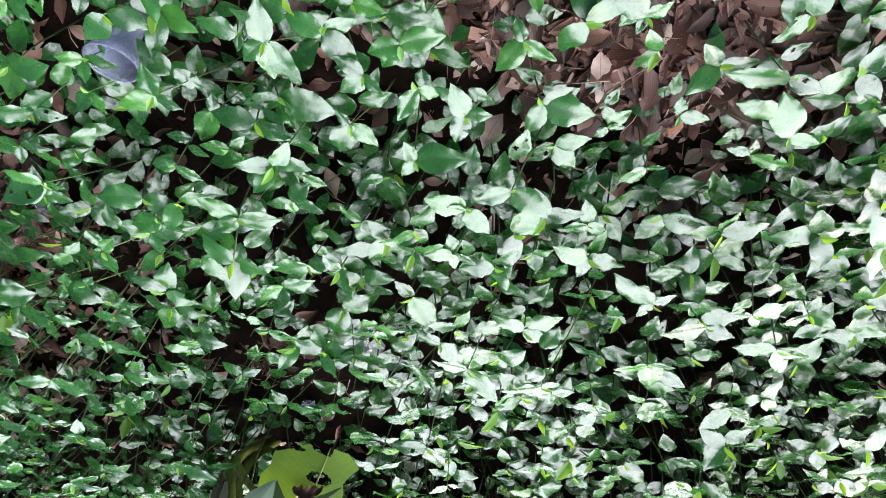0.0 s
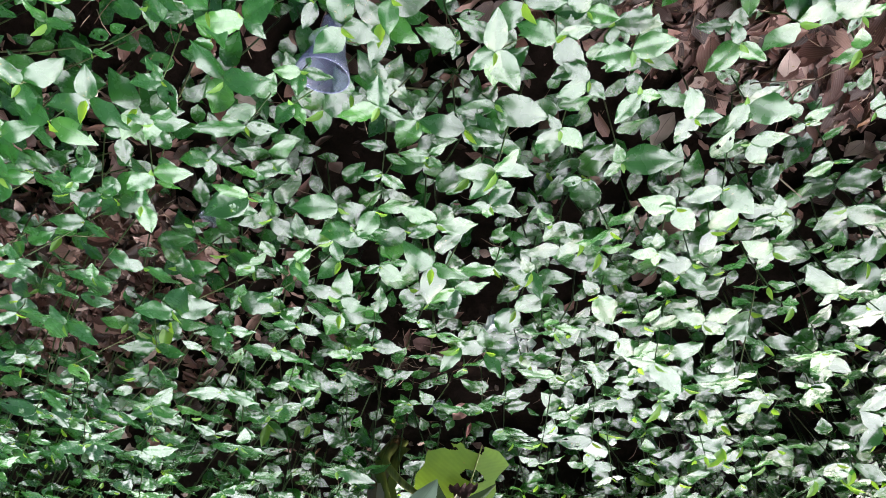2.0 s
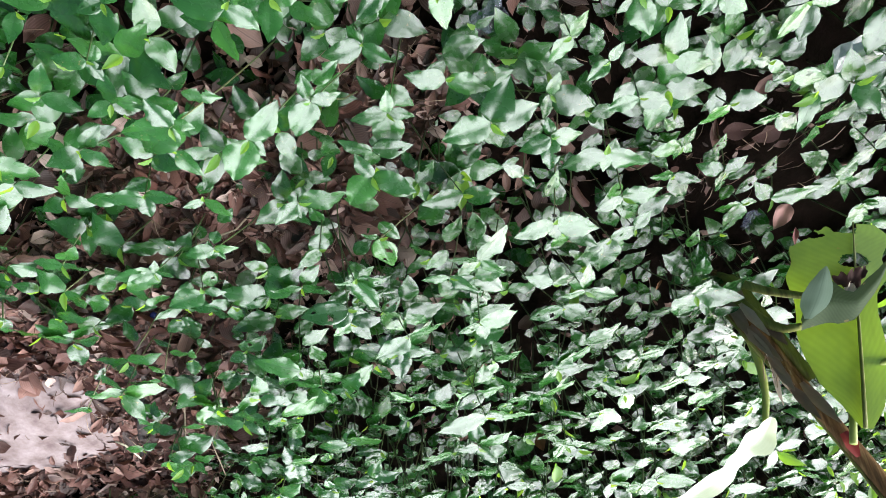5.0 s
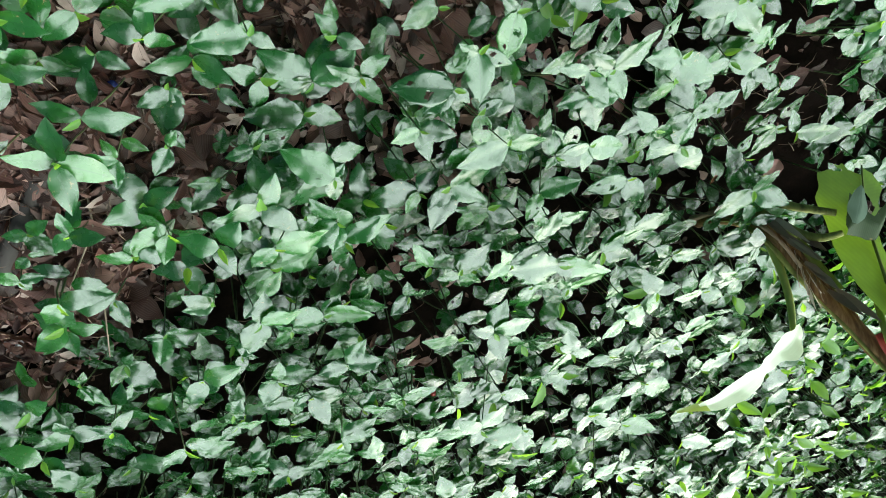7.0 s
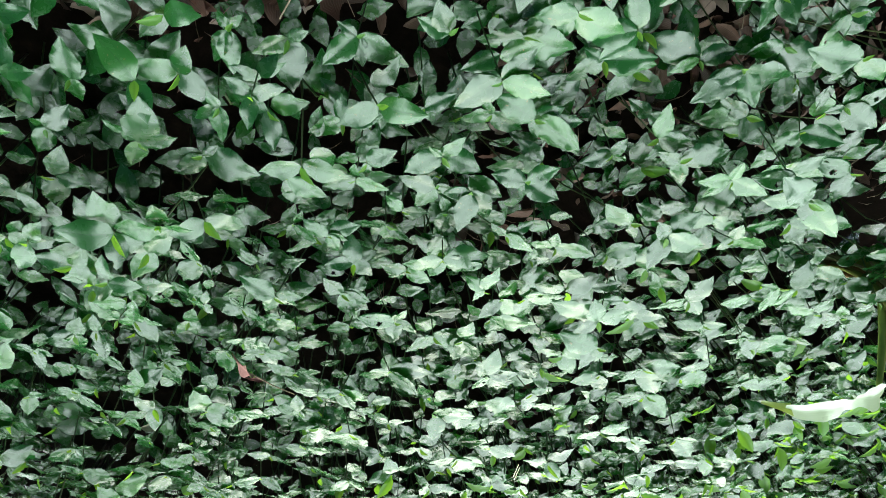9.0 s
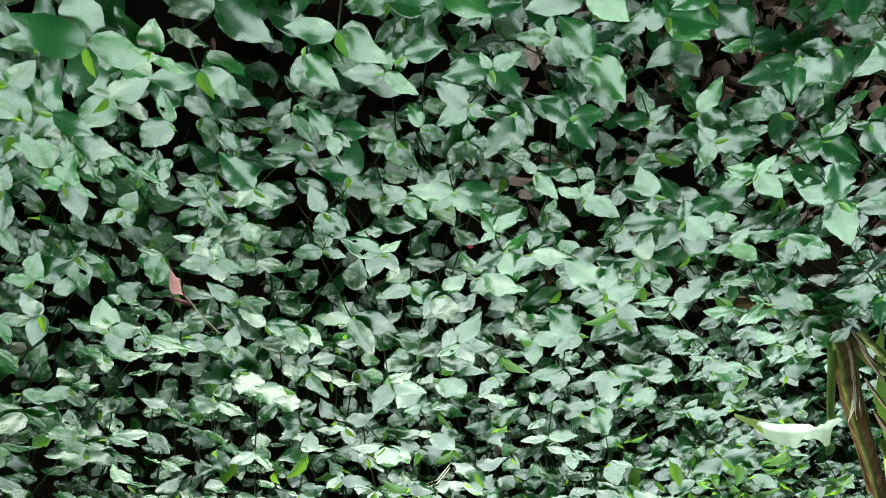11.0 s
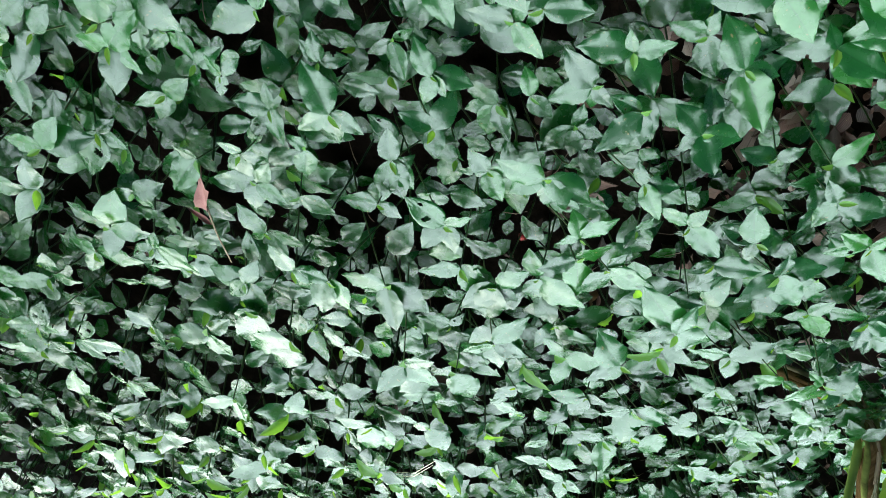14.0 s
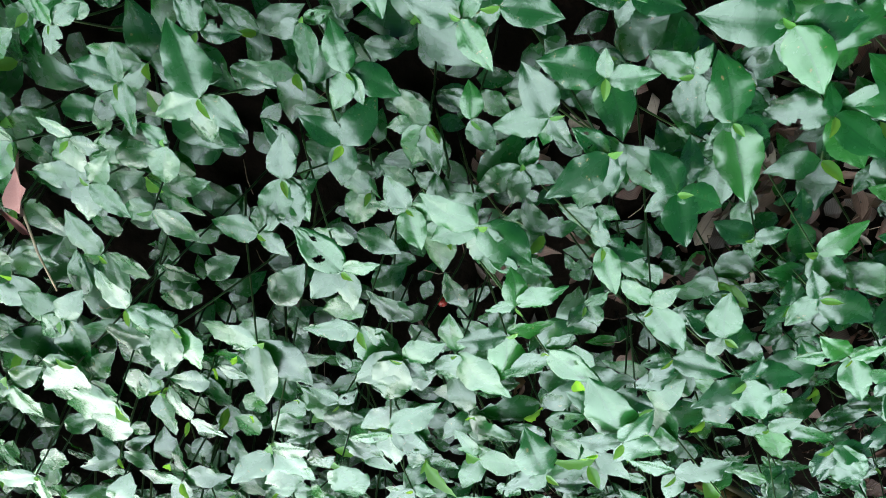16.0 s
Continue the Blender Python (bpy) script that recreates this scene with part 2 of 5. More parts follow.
def sprig_layout(rng, z, heads, size):
    """The leaves of a sprig whose top node stands z above its foot: (young, shape, pose)."""
    out = []
    n = len(heads)
    for k, a in enumerate(heads):
        kind = rng.randrange(6) if rng.random() < 0.93 else rng.randrange(6, 8)
        out.append((False, kind, leaf_pose(0, 0, z - 0.004 * k, a, rng.uniform(-4, 26), rng.uniform(-20, 20), size * rng.uniform(0.85, 1.15))))
    out.append((True, rng.randrange(2), leaf_pose(0, 0, z + 0.002, heads[0] + rng.uniform(100, 200), rng.uniform(30, 65), rng.uniform(-20, 20), size * rng.uniform(0.35, 0.6))))
    a = heads[0] + rng.uniform(60, 120)
    for k in range(rng.choice((1, 2, 2, 3))):
        zz = z - rng.uniform(0.025, 0.06) - 0.012 * k
        if zz > 0.012:
            out.append((False, rng.randrange(8), leaf_pose(rng.uniform(-0.006, 0.006), rng.uniform(-0.006, 0.006), zz, a + 165 * k + rng.uniform(-30, 30), rng.uniform(-12, 14), rng.uniform(-15, 15), size * rng.uniform(0.75, 1.1))))
    return out


LEAN = (0.12, 0.99)


def lean_matrix(rng, z, amount=11, spread=10):
    """Sprigs bend from the foot towards the light."""
    ax, ay = LEAN[0] + rng.uniform(-0.5, 0.5), LEAN[1] + rng.uniform(-0.5, 0.5)
    turn = Matrix.Rotation(radians(max(0, rng.gauss(amount, spread))), 4, Vector((-ay, ax, 0)).normalized())
    return Matrix.Translation((0, 0, z)) @ turn @ Matrix.Translation((0, 0, -z))


STEMS = []
for k in range(4):
    b = rng.uniform(-0.12, 0.12)
    STEMS.append(mesh_from("stem", *tube([(0, 0, -0.02), (b * 0.6, 0.06, 0.3), (b, 0.04, 0.62), (0, 0, 1)], [0.020, 0.018, 0.015, 0.012], 5), None, M_STEM))


def random_heads(rng):
    a = rng.uniform(0, 360)
    n = rng.choice((2, 3, 3, 4))
    return [a + k * (360 / n if n > 2 else 160) + rng.uniform(-25, 25) for k in range(n)]


def sprig(x, y, z, *heads):
    """One sprig of the ground cover: its top node at (x, y, z), its leaves as (azimuth in degrees, length in mm)."""
    SPRIGS.append((x, y, z))
    rng = random.Random(len(SPRIGS) * 7 + 3)
    foot = relief(x, y) - 0.004
    h = z - foot
    root = new("spiderwort_sprig")
    root.matrix_world = Matrix.Translation((x, y, foot))
    tagged(root, "trailing spiderwort sprig with glossy pointed green leaves on leaf litter", "plant", "ground cover sprigs")
    tilt = Matrix.Translation((0, 0, h)) @ Matrix.Rotation(radians(11), 4, Vector((-0.99, 0.12, 0))) @ Matrix.Translation((0, 0, -h))
    lean = Vector((rng.uniform(-0.4, 0.4) * h, rng.uniform(-0.4, 0.4) * h, 0))
    way = Vector((0, 0, h)) - lean
    part("stem", rng.choice(STEMS), root, Matrix.Translation(lean) @ way.to_track_quat("Z", "Y").to_matrix().to_4x4() @ Matrix.Diagonal((0.07, 0.07, way.length, 1)))
    for k, (azimuth, size) in enumerate(heads):
        kind = rng.randrange(6) if rng.random() < 0.9 else rng.randrange(6, 8)
        part("leaf", LEAVES[kind], root, tilt @ leaf_pose(0, 0, h - 0.002 * k, azimuth, 7 + rng.uniform(-10, 12), rng.uniform(-20, 20), min(size, 74) * 0.00100))
    a = heads[0][0] + rng.uniform(40, 80)
    mean = sum(min(m, 62) for _, m in heads) / len(heads) / 1000
    part("young_leaf", rng.choice(YOUNG), root, tilt @ leaf_pose(0, 0, h + 0.002, a + rng.uniform(60, 200), rng.uniform(15, 45), rng.uniform(-20, 20), mean * rng.uniform(0.24, 0.42)), "pale lime young leaf")
    for k in range(2):
        hh = h - rng.uniform(0.03, 0.05) - 0.02 * k
        if hh > 0.02:
            part("leaf", LEAVES[rng.randrange(8)], root, tilt @ leaf_pose(0, 0, hh, a + 170 * k + rng.uniform(-30, 30), rng.uniform(-8, 14), rng.uniform(-15, 15), mean * rng.uniform(0.8, 1.15)))
    return root


SPRIGS = []


# ---- ground ----
def bare(x, y):
    """1 where the ground cover leaves the litter open, 0 where it closes."""
    b = 0.0
    x, y = x + 0.05 * noise.noise(Vector((x * 5, y * 5, 6.0))), y + 0.05 * noise.noise(Vector((x * 5, y * 5, 16.0)))
    for cx, cy, rx, ry, s in ((-0.20, 0.34, 0.55, 0.21, 0.72), (0.16, 0.36, 0.12, 0.10, 0.8), (1.92, 1.22, 0.36, 0.34, 1.3), (1.62, 1.12, 0.20, 0.24, 0.75), (1.30, 0.92, 0.16, 0.10, 0.5), (1.34, 0.92, 0.36, 0.20, 0.45), (1.05, 0.80, 0.20, 0.12, 0.35), (0.48, 1.06, 0.14, 0.10, 0.4), (0.66, 1.09, 0.07, 0.06, 0.6), (1.13, 1.61, 0.05, 0.04, 1.0), (0.4, -0.5, 3.0, 0.7, 1.2)):
        d = ((x - cx) / rx) ** 2 + ((y - cy) / ry) ** 2
        b = max(b, s * math.exp(-d * d * 0.7))
    if x > 1.7 and y < 1.55:
        b = max(b, min(1.2, (x - 1.7) * 5) * min(1, (1.55 - y) * 5))
    return b


def patch_edge(x, y, size):
    """Above 0 inside the uneven outline of the planted patch, below 0 outside."""
    d = (abs(x - 0.6) / (2.15 * size)) ** 3 + (abs(y - 1.6) / (1.75 * size)) ** 3
    return 1 - d + 0.45 * noise.noise(Vector((x * 1.7, y * 1.7, 9.0))) + 0.25 * noise.noise(Vector((x * 6, y * 6, 4.0)))


def relief(x, y):
    return -0.022 - 0.062 * max(0.0, 1 - 1.6 * bare(x, y)) + 0.014 * noise.noise(Vector((x * 2.1, y * 2.1, 3.0))) + 0.004 * noise.noise(Vector((x * 11, y * 11, 8.0)))


gv, gf = [], []
N = 120
edge = [math.copysign(abs(q) ** 3.2, q) for q in (2 * i / N - 1 for i in range(N + 1))]
for j in range(N + 1):
    for i in range(N + 1):
        x, y = 0.7 + edge[i] * 900 + (2 * i / N - 1) * 2.2, 1.2 + edge[j] * 900 + (2 * j / N - 1) * 2.2
        gv.append((x, y, relief(x, y) - 0.012 if max(abs(x), abs(y)) < 6 else -0.034))
for j in range(N):
    for i in range(N):
        a = j * (N + 1) + i
        gf.append((a, a + 1, a + N + 2, a + N + 1))
ground = new("ground", mesh_from("ground", gv, gf, None, M_SHADED_SOIL))
tagged(ground, "brown forest soil under leaf litter, blackened for the shade between leaves", "ground", kind="structure")


def bake(name, items, mat, label, category):
    """Many leaves joined into one mesh: items of (shape, pose)."""
    vs, fs, us, base = [], [], [], 0
    for (v, f, u), m in items:
        mm = np.array(m)
        vs.append(v @ mm[:3, :3].T + mm[:3, 3])
        us.append(u)
        fs += [tuple(i + base for i in q) for q in f]
        base += len(v)
    ob = new(name, mesh_from(name, np.concatenate(vs), fs, np.concatenate(us), mat))
    return tagged(ob, label, category, kind="stuff")


# ---- leaf litter ----
DEAD_SHAPES = [leaf_shape(rng, width=w, fold=fo, droop=d, wave=wv, rows=6, cols=3, peak=0.9) for w, fo, d, wv in
               ((0.24, 0.4, 0.15, 0.12), (0.30, -0.25, 0.25, 0.10), (0.18, 0.8, -0.15, 0.08), (0.28, 0.15, 0.1, 0.14), (0.15, 1.1, 0.25, 0.05))]
DEAD = [mesh_from("dead_leaf", *s, M_LITTER) for s in DEAD_SHAPES]


def litter_pose(rng, x, y):
    return leaf_pose(x, y, relief(x, y) + rng.uniform(-0.006, 0.016), rng.uniform(0, 360), rng.uniform(-20, 28), rng.uniform(-45, 45), rng.choice((0.012, 0.015, 0.020, 0.027, 0.036, 0.050)) * rng.uniform(0.8, 1.25))


rng = random.Random(5)
items, singles = [], 0
for k in range(52000):
    x, y = rng.uniform(-2.6, 3.8), rng.uniform(-1.4, 4.4)
    if k > 16000:
        x, y = (rng.gauss(1.80, 0.33), rng.gauss(1.14, 0.28)) if k % 3 == 0 else (rng.gauss(-0.10, 0.40), rng.gauss(0.34, 0.20)) if k % 3 == 1 else (rng.gauss(1.25, 0.25), rng.gauss(0.92, 0.2))
    open_here = bare(x, y)
    m = litter_pose(rng, x, y)
    if patch_edge(x, y, 1.35) < 0:
        continue
    if open_here < 0.3 and rng.random() < (0.97 if x + y > 2.7 else 0.80):
        continue
    if open_here > 0.75 and singles < 260 and -0.5 < x < 2.1 and 0.25 < y < 1.5 and rng.random() < 0.7:
        ob = new("dead_leaf", rng.choice(DEAD))
        ob.matrix_world = m
        tagged(ob, "curled dry brown dead leaf lying on the soil", "dead leaf", "fallen dead leaves")
        singles += 1
    else:
        items.append((rng.choice(DEAD_SHAPES), m))
bake("leaf_litter", items, M_LITTER, "layer of dry reddish brown fallen leaves on soil", "leaf litter")

# thin dry stalks and needles strewn over the litter
straws = []
for k in range(5200):
    x, y = rng.uniform(-0.9, 2.4), rng.uniform(0.0, 1.9)
    if bare(x, y) < 0.25 and rng.random() < 0.8:
        continue
    a, size = rng.uniform(0, 6.28), rng.uniform(0.012, 0.055)
    d = Vector((math.cos(a), math.sin(a), rng.uniform(-0.05, 0.25))) * size
    p = Vector((x, y, relief(x, y) + rng.uniform(0.006, 0.022)))
    sv, sf = tube([p, p + d * 0.5 + Vector((0, 0, 0.15 * size)), p + d], [0.0007, 0.0007, 0.0004], 3)
    straws.append(((np.array(sv), sf, np.zeros((len(sv), 2))), Matrix.Identity(4)))
M_DRY = plain_material("dry_stalk", [(0.1, (0.06, 0.03, 0.02)), (0.6, (0.20, 0.12, 0.08)), (1.0, (0.48, 0.36, 0.26))], 0.6, 80, 0.3)
bake("stalk_litter", straws, M_DRY, "thin dry stalks and straws strewn over dead leaves", "leaf litter")

# a low pale hump of bare dry earth
M_EARTH = plain_material("pale_earth", [(0.3, (0.11, 0.075, 0.070)), (0.5, (0.20, 0.155, 0.150)), (0.75, (0.31, 0.265, 0.265))], 0.75, 22, 0.7, distance=0.006, use_random=False)
hv, hf = [], []
for j in range(25):
    for i in range(25):
        a, b = i / 12 - 1, j / 12 - 1
        x, y = 1.95 + 0.27 * a, 1.23 + 0.21 * b
        d = math.hypot(a, b) + 0.25 * noise.noise(Vector((x * 9, y * 9, 2.0)))
        hv.append((x, y, relief(x, y) - 0.02 + 0.052 * max(0.0, 1 - d ** 3) + 0.004 * noise.noise(Vector((x * 40, y * 40, 4.0)))))
for j in range(24):
    for i in range(24):
        a = j * 25 + i
        hf.append((a, a + 1, a + 26, a + 25))
for k in range(46):
    x, y = random.Random(k).uniform(1.72, 2.18), random.Random(k + 99).uniform(1.05, 1.42)
    i, j = round((x - 1.68) / 0.54 * 24), round((y - 1.02) / 0.42 * 24)
    m = litter_pose(rng, x, y)
    m.translation.z = hv[j * 25 + i][2] + 0.004
    ob = new("dead_leaf", DEAD[k % 5])
    ob.matrix_world = m
    tagged(ob, "dry brown dead leaf lying on pale bare earth", "dead leaf", "fallen dead leaves")
tagged(new("bare_earth", mesh_from("bare_earth", hv, hf, None, M_EARTH)), "low hump of pale pinkish dry bare earth", "soil", kind="structure")

# ---- the broad-leaved plant ----
M_BIG = leaf_material("broad_leaf", [(0.0, (0.10, 0.20, 0.030)), (1.0, (0.14, 0.25, 0.035))], (0.36, 0.54, 0.035), 0.40, rough=0.42, spots=0.0, pleats=0.22)
M_FLAP = leaf_material("leaf_flap", [(0.0, (0.026, 0.050, 0.018)), (1.0, (0.040, 0.066, 0.024))], (0.12, 0.20, 0.04), 0.10, rough=0.68, spec=0.2, spots=0.0, pleats=0.4)
# olive and pale: less lit and brightly lit leaf faces put into colour
M_UNLIT_TIP = leaf_material("unlit_leaf_tip", [(0.0, (0.32, 0.40, 0.12)), (1.0, (0.40, 0.48, 0.18))], (0.5, 0.6, 0.1), 0.25, rough=0.35, spots=0.0)
M_SUNLIT = leaf_material("sunlit_leaf", [(0.0, (0.62, 0.70, 0.50)), (1.0, (0.70, 0.76, 0.58))], (0.6, 0.72, 0.2), 0.25, rough=0.3, spots=0.0)
M_GREY = leaf_material("leaf_underside", [(0.0, (0.11, 0.17, 0.12)), (1.0, (0.14, 0.20, 0.14))], (0.3, 0.4, 0.12), 0.12, rough=0.68, spots=0.0, spec=0.2)
M_STALK = plain_material("stalk", [(0.3, (0.040, 0.022, 0.010)), (0.5, (0.16, 0.085, 0.032)), (0.7, (0.36, 0.23, 0.10))], 0.75, 160, 1.0, 0.2, use_random=False, stretch=0.10)
M_PETIOLE = plain_material("petiole", [(0.2, (0.20, 0.26, 0.05)), (0.8, (0.30, 0.36, 0.08))], 0.4, 30, 0.2, use_random=False)
M_RIB = plain_material("leaf_midrib", [(0.2, (0.12, 0.135, 0.03)), (0.8, (0.20, 0.22, 0.05))], 0.5, 60, 0.3, use_random=False)
M_BROWN = plain_material("withered_edge", [(0.2, (0.018, 0.006, 0.005)), (0.8, (0.055, 0.018, 0.012))], 0.7, 60, 0.6)
M_SHEATH = plain_material("sheath", [(0.3, (0.060, 0.056, 0.014)), (0.5, (0.17, 0.18, 0.04)), (0.75, (0.28, 0.30, 0.08))], 0.6, 120, 0.8, 0.25, use_random=False, stretch=0.10)
M_STRIP = plain_material("pale_strip", [(0.2, (0.5, 0.42, 0.32)), (0.8, (0.78, 0.72, 0.62))], 0.5, 60, 0.4)
M_RED = plain_material("red_bract", [(0.2, (0.22, 0.02, 0.015)), (0.8, (0.42, 0.05, 0.03))], 0.5, 60, 0.4)
M_HUSK = plain_material("dry_husk", [(0.1, (0.16, 0.10, 0.06)), (0.6, (0.36, 0.26, 0.17)), (1.0, (0.60, 0.52, 0.42))], 0.7, 60, 0.6)


def blade(path, across, widths, cols=7, fold=0.25, ripple=0.0, seed=1, missing=(), ragged=0.0):
    """A leaf blade along path; across: a unit side vector at each point; widths: half widths."""
    rng = random.Random(seed)
    v, uv, f = [], [], []
    pts = [Vector(p) for p in path]
    for i, p in enumerate(pts):
        side = Vector(across[i]).normalized()
        along = (pts[min(i + 1, len(pts) - 1)] - pts[max(i - 1, 0)]).normalized()
        up = side.cross(along).normalized()
        for j in range(cols):
            u = 2 * j / (cols - 1) - 1
            half = widths[i] if not isinstance(widths[i], tuple) else widths[i][0 if u < 0 else 1]
            w = half * (1 + (rng.uniform(-ragged, ragged) if abs(u) == 1 else 0))
            v.append(p + side * (u * w) + up * (fold * abs(u) * w + ripple * math.sin(i * 1.3 + (2 if u > 0 else 0)) * abs(u)))
            uv.append(((u + 1) / 2, i / (len(pts) - 1)))
    for i in range(len(pts) - 1):
        for j in range(cols - 1):
            if (i, j) not in missing:
                a = i * cols + j
                f.append((a, a + 1, a + cols + 1, a + cols))
    return v, f, uv


def smooth_path(points, n):
    """Points on a smooth curve through the given ones."""
    p = [Vector(q) for q in points]
    p = [2 * p[0] - p[1], *p, 2 * p[-1] - p[-2]]
    out = []
    for k in range(n):
        s = k / (n - 1) * (len(p) - 3)
        i = min(int(s), len(p) - 4)
        t = s - i
        a, b, c, d = p[i:i + 4]
        out.append(0.5 * ((2 * b) + (c - a) * t + (2 * a - 5 * b + 4 * c - d) * t * t + (3 * b - a - 3 * c + d) * t ** 3))
    return out


plant = new("broad_leaved_plant")
plant.matrix_world = Matrix.Identity(4)
tagged(plant, "broad-leaved plant with torn yellow-green leaf and dry husks", "plant")
trunk = smooth_path([(0.578, 1.335, -0.04), (0.598, 1.272, 0.050), (0.600, 1.250, 0.145), (0.568, 1.297, 0.232), (0.531, 1.340, 0.339), (0.480, 1.410, 0.480), (0.435, 1.470, 0.600)], 14)
stalk = part("stalk", mesh_from("stalk", *tube(trunk, [0.010, 0.0105, 0.011, 0.012, 0.0125, 0.0125, 0.0125, 0.012, 0.012, 0.0115, 0.011, 0.0105, 0.010, 0.010], 14), None, M_STALK), plant, label="brown-green leaning stalk")
# leaf bases folded round the stalk, each with its own edge
for k, (angle, low, high, mat) in enumerate(((0.3, 0, 7, M_SHEATH), (1.7, 1, 8, M_STALK), (2.9, 0, 6, M_HUSK), (4.1, 2, 10, M_SHEATH), (5.2, 1, 9, M_STALK))):
    path = []
    for i in range(low, high + 1):
        along = (trunk[min(i + 1, 13)] - trunk[max(i - 1, 0)]).normalized()
        a = along.cross(Vector((0.31, 0.87, 0.38))).normalized()
        b = along.cross(a)
        out = 0.0115 + 0.0022 * math.sin(i * 1.1 + k)
        path.append(trunk[i] + (a * math.cos(angle) + b * math.sin(angle)) * out)
    n = len(path)
    part("sheath", mesh_from("sheath", *tube(smooth_path(path, 3 * n), [0.0062 * (1 - 0.55 * q / (3 * n)) * (1 + 0.15 * math.sin(q * 0.9 + k)) for q in range(3 * n)], 7), None, mat), plant, label="folded olive and brown leaf base along the stalk")
second = smooth_path([(0.590, 1.285, 0.02), (0.604, 1.238, 0.095), (0.590, 1.236, 0.150), (0.574, 1.236, 0.192), (0.560, 1.228, 0.216), (0.547, 1.212, 0.232)], 12)
part("stalk", mesh_from("stalk", *tube(second, [0.012 - 0.00065 * k for k in range(12)], 9), None, M_SHEATH), plant, label="olive green side stalk")
third = smooth_path([(0.585, 1.280, 0.02), (0.592, 1.220, 0.10), (0.560, 1.210, 0.150), (0.520, 1.204, 0.185)], 10)
part("stalk", mesh_from("stalk", *tube(third, [0.009 - 0.0004 * k for k in range(10)], 8), None, M_SHEATH), plant, label="olive green side stalk")
# loose sheaths clasping the stalk, a pale torn strip and dry fibres
for k, (lift, size) in enumerate(((0.002, 0.6), (0.004, 0.4))):
    path = [trunk[i] + Vector((-0.016 + 0.022 * k, -0.014, 0.006 + lift)) for i in range(1, 8 - 2 * k)]
    part("sheath", mesh_from("sheath", *blade(path, [(0.86, 0.5, -0.05)] * len(path), [0.020 - 0.0018 * i for i in range(len(path))], 7, -0.55, 0.001, 30 + k, (), 0.08), M_SHEATH if k == 0 else M_STALK), plant, label="olive sheath clasping the stalk")
part("husk", mesh_from("husk", *blade(smooth_path([(0.580, 1.286, 0.226), (0.578, 1.298, 0.242), (0.573, 1.311, 0.254), (0.566, 1.324, 0.264)], 7), [(0.8, -0.3, 0.3)] * 7, [0.002, 0.005, 0.007, 0.0075, 0.006, 0.004, 0.001], 5, 0.4, 0.001, 5, (), 0.15), M_STRIP), plant, label="pale peeling husk strip")
for path, wide in (([(0.584, 1.261, 0.195), (0.586, 1.281, 0.224), (0.591, 1.299, 0.251), (0.591, 1.314, 0.28)], 0.0055), ([(0.61, 1.243, 0.155), (0.593, 1.257, 0.185), (0.581, 1.267, 0.206)], 0.005)):
    strip = smooth_path(path, 9)
    part("husk", mesh_from("husk", *blade(strip, [(0.8, -0.3, 0.3)] * 9, [wide * w for w in (0.2, 0.6, 0.9, 1.0, 0.8, 1.0, 0.7, 0.5, 0.1)], 5, 0.5, 0.0015, 41, (), 0.3), M_STRIP if wide > 0.0052 else M_HUSK), plant, label="pale peeling husk strip")
for k in range(6):
    p = Vector((0.586 - 0.004 * k, 1.272 + 0.003 * k, 0.212 + 0.006 * k))
    d = Vector((0.018 - 0.012 * (k % 3), 0.02 + 0.01 * (k % 2), 0.035))
    part("fibre", mesh_from("fibre", *tube([p, p + d * 0.5 + Vector((0.004, -0.003, 0)), p + d], [0.0008, 0.0008, 0.0005], 4), None, M_HUSK), plant, label="dry husk fibre")
part("withered_bract", mesh_from("withered_bract", *blade([(0.538, 1.318, 0.340), (0.534, 1.328, 0.354), (0.530, 1.340, 0.366)], [(0.9, 0.3, 0.1)] * 3, [0.005, 0.009, 0.003], 5, 0.4, 0.001, 6, (), 0.2), M_RED), plant, label="red withered bract on the stalk")
# dry husks along the stalk
rng = random.Random(3)
for k in range(16):
    at = trunk[2 + k % 6]
    d = Vector((rng.uniform(-0.3, 0.6), -0.7, rng.uniform(0.2, 0.6))).normalized()
    start = at + Vector((rng.uniform(-0.014, 0.020), -0.022, rng.uniform(0.008, 0.018)))
    way = (trunk[7] - trunk[3]).normalized()
    size = rng.uniform(0.03, 0.075)
    path = [start + way * (size * s) + d * (0.012 * s * s) for s in (0, 0.35, 0.7, 1)]
    me = mesh_from("husk", *blade(path, [(1, 0.3, 0.2)] * 4, [0.003, 0.007, 0.006, 0.001], 3, 0.6, seed=k, ragged=0.3), M_HUSK)
    part("husk", me, plant, label="curled dry husk strip")
# torn drooping leaf seen against the light
axis = smooth_path([(0.516, 1.304, 0.350), (0.480, 1.269, 0.267), (0.441, 1.232, 0.175), (0.425, 1.201, 0.136), (0.410, 1.167, 0.098)], 13)
left = [0.004, 0.028, 0.060, 0.074, 0.083, 0.089, 0.093, 0.096, 0.095, 0.092, 0.088, 0.075, 0.05]
right = [0.012, 0.031, 0.040, 0.043, 0.038, 0.034, 0.037, 0.049, 0.050, 0.047, 0.055, 0.060, 0.034]
fine = smooth_path(axis, 193)
steps = [k / 192 * 12 for k in range(193)]
left = [float(np.interp(q, range(13), left)) * (1 + 0.035 * math.sin(q * 2.1)) for q in steps]
right = [float(np.interp(q, range(13), right)) * (1 + 0.06 * math.sin(q * 1.7 + 1)) for q in steps]
gone = set()
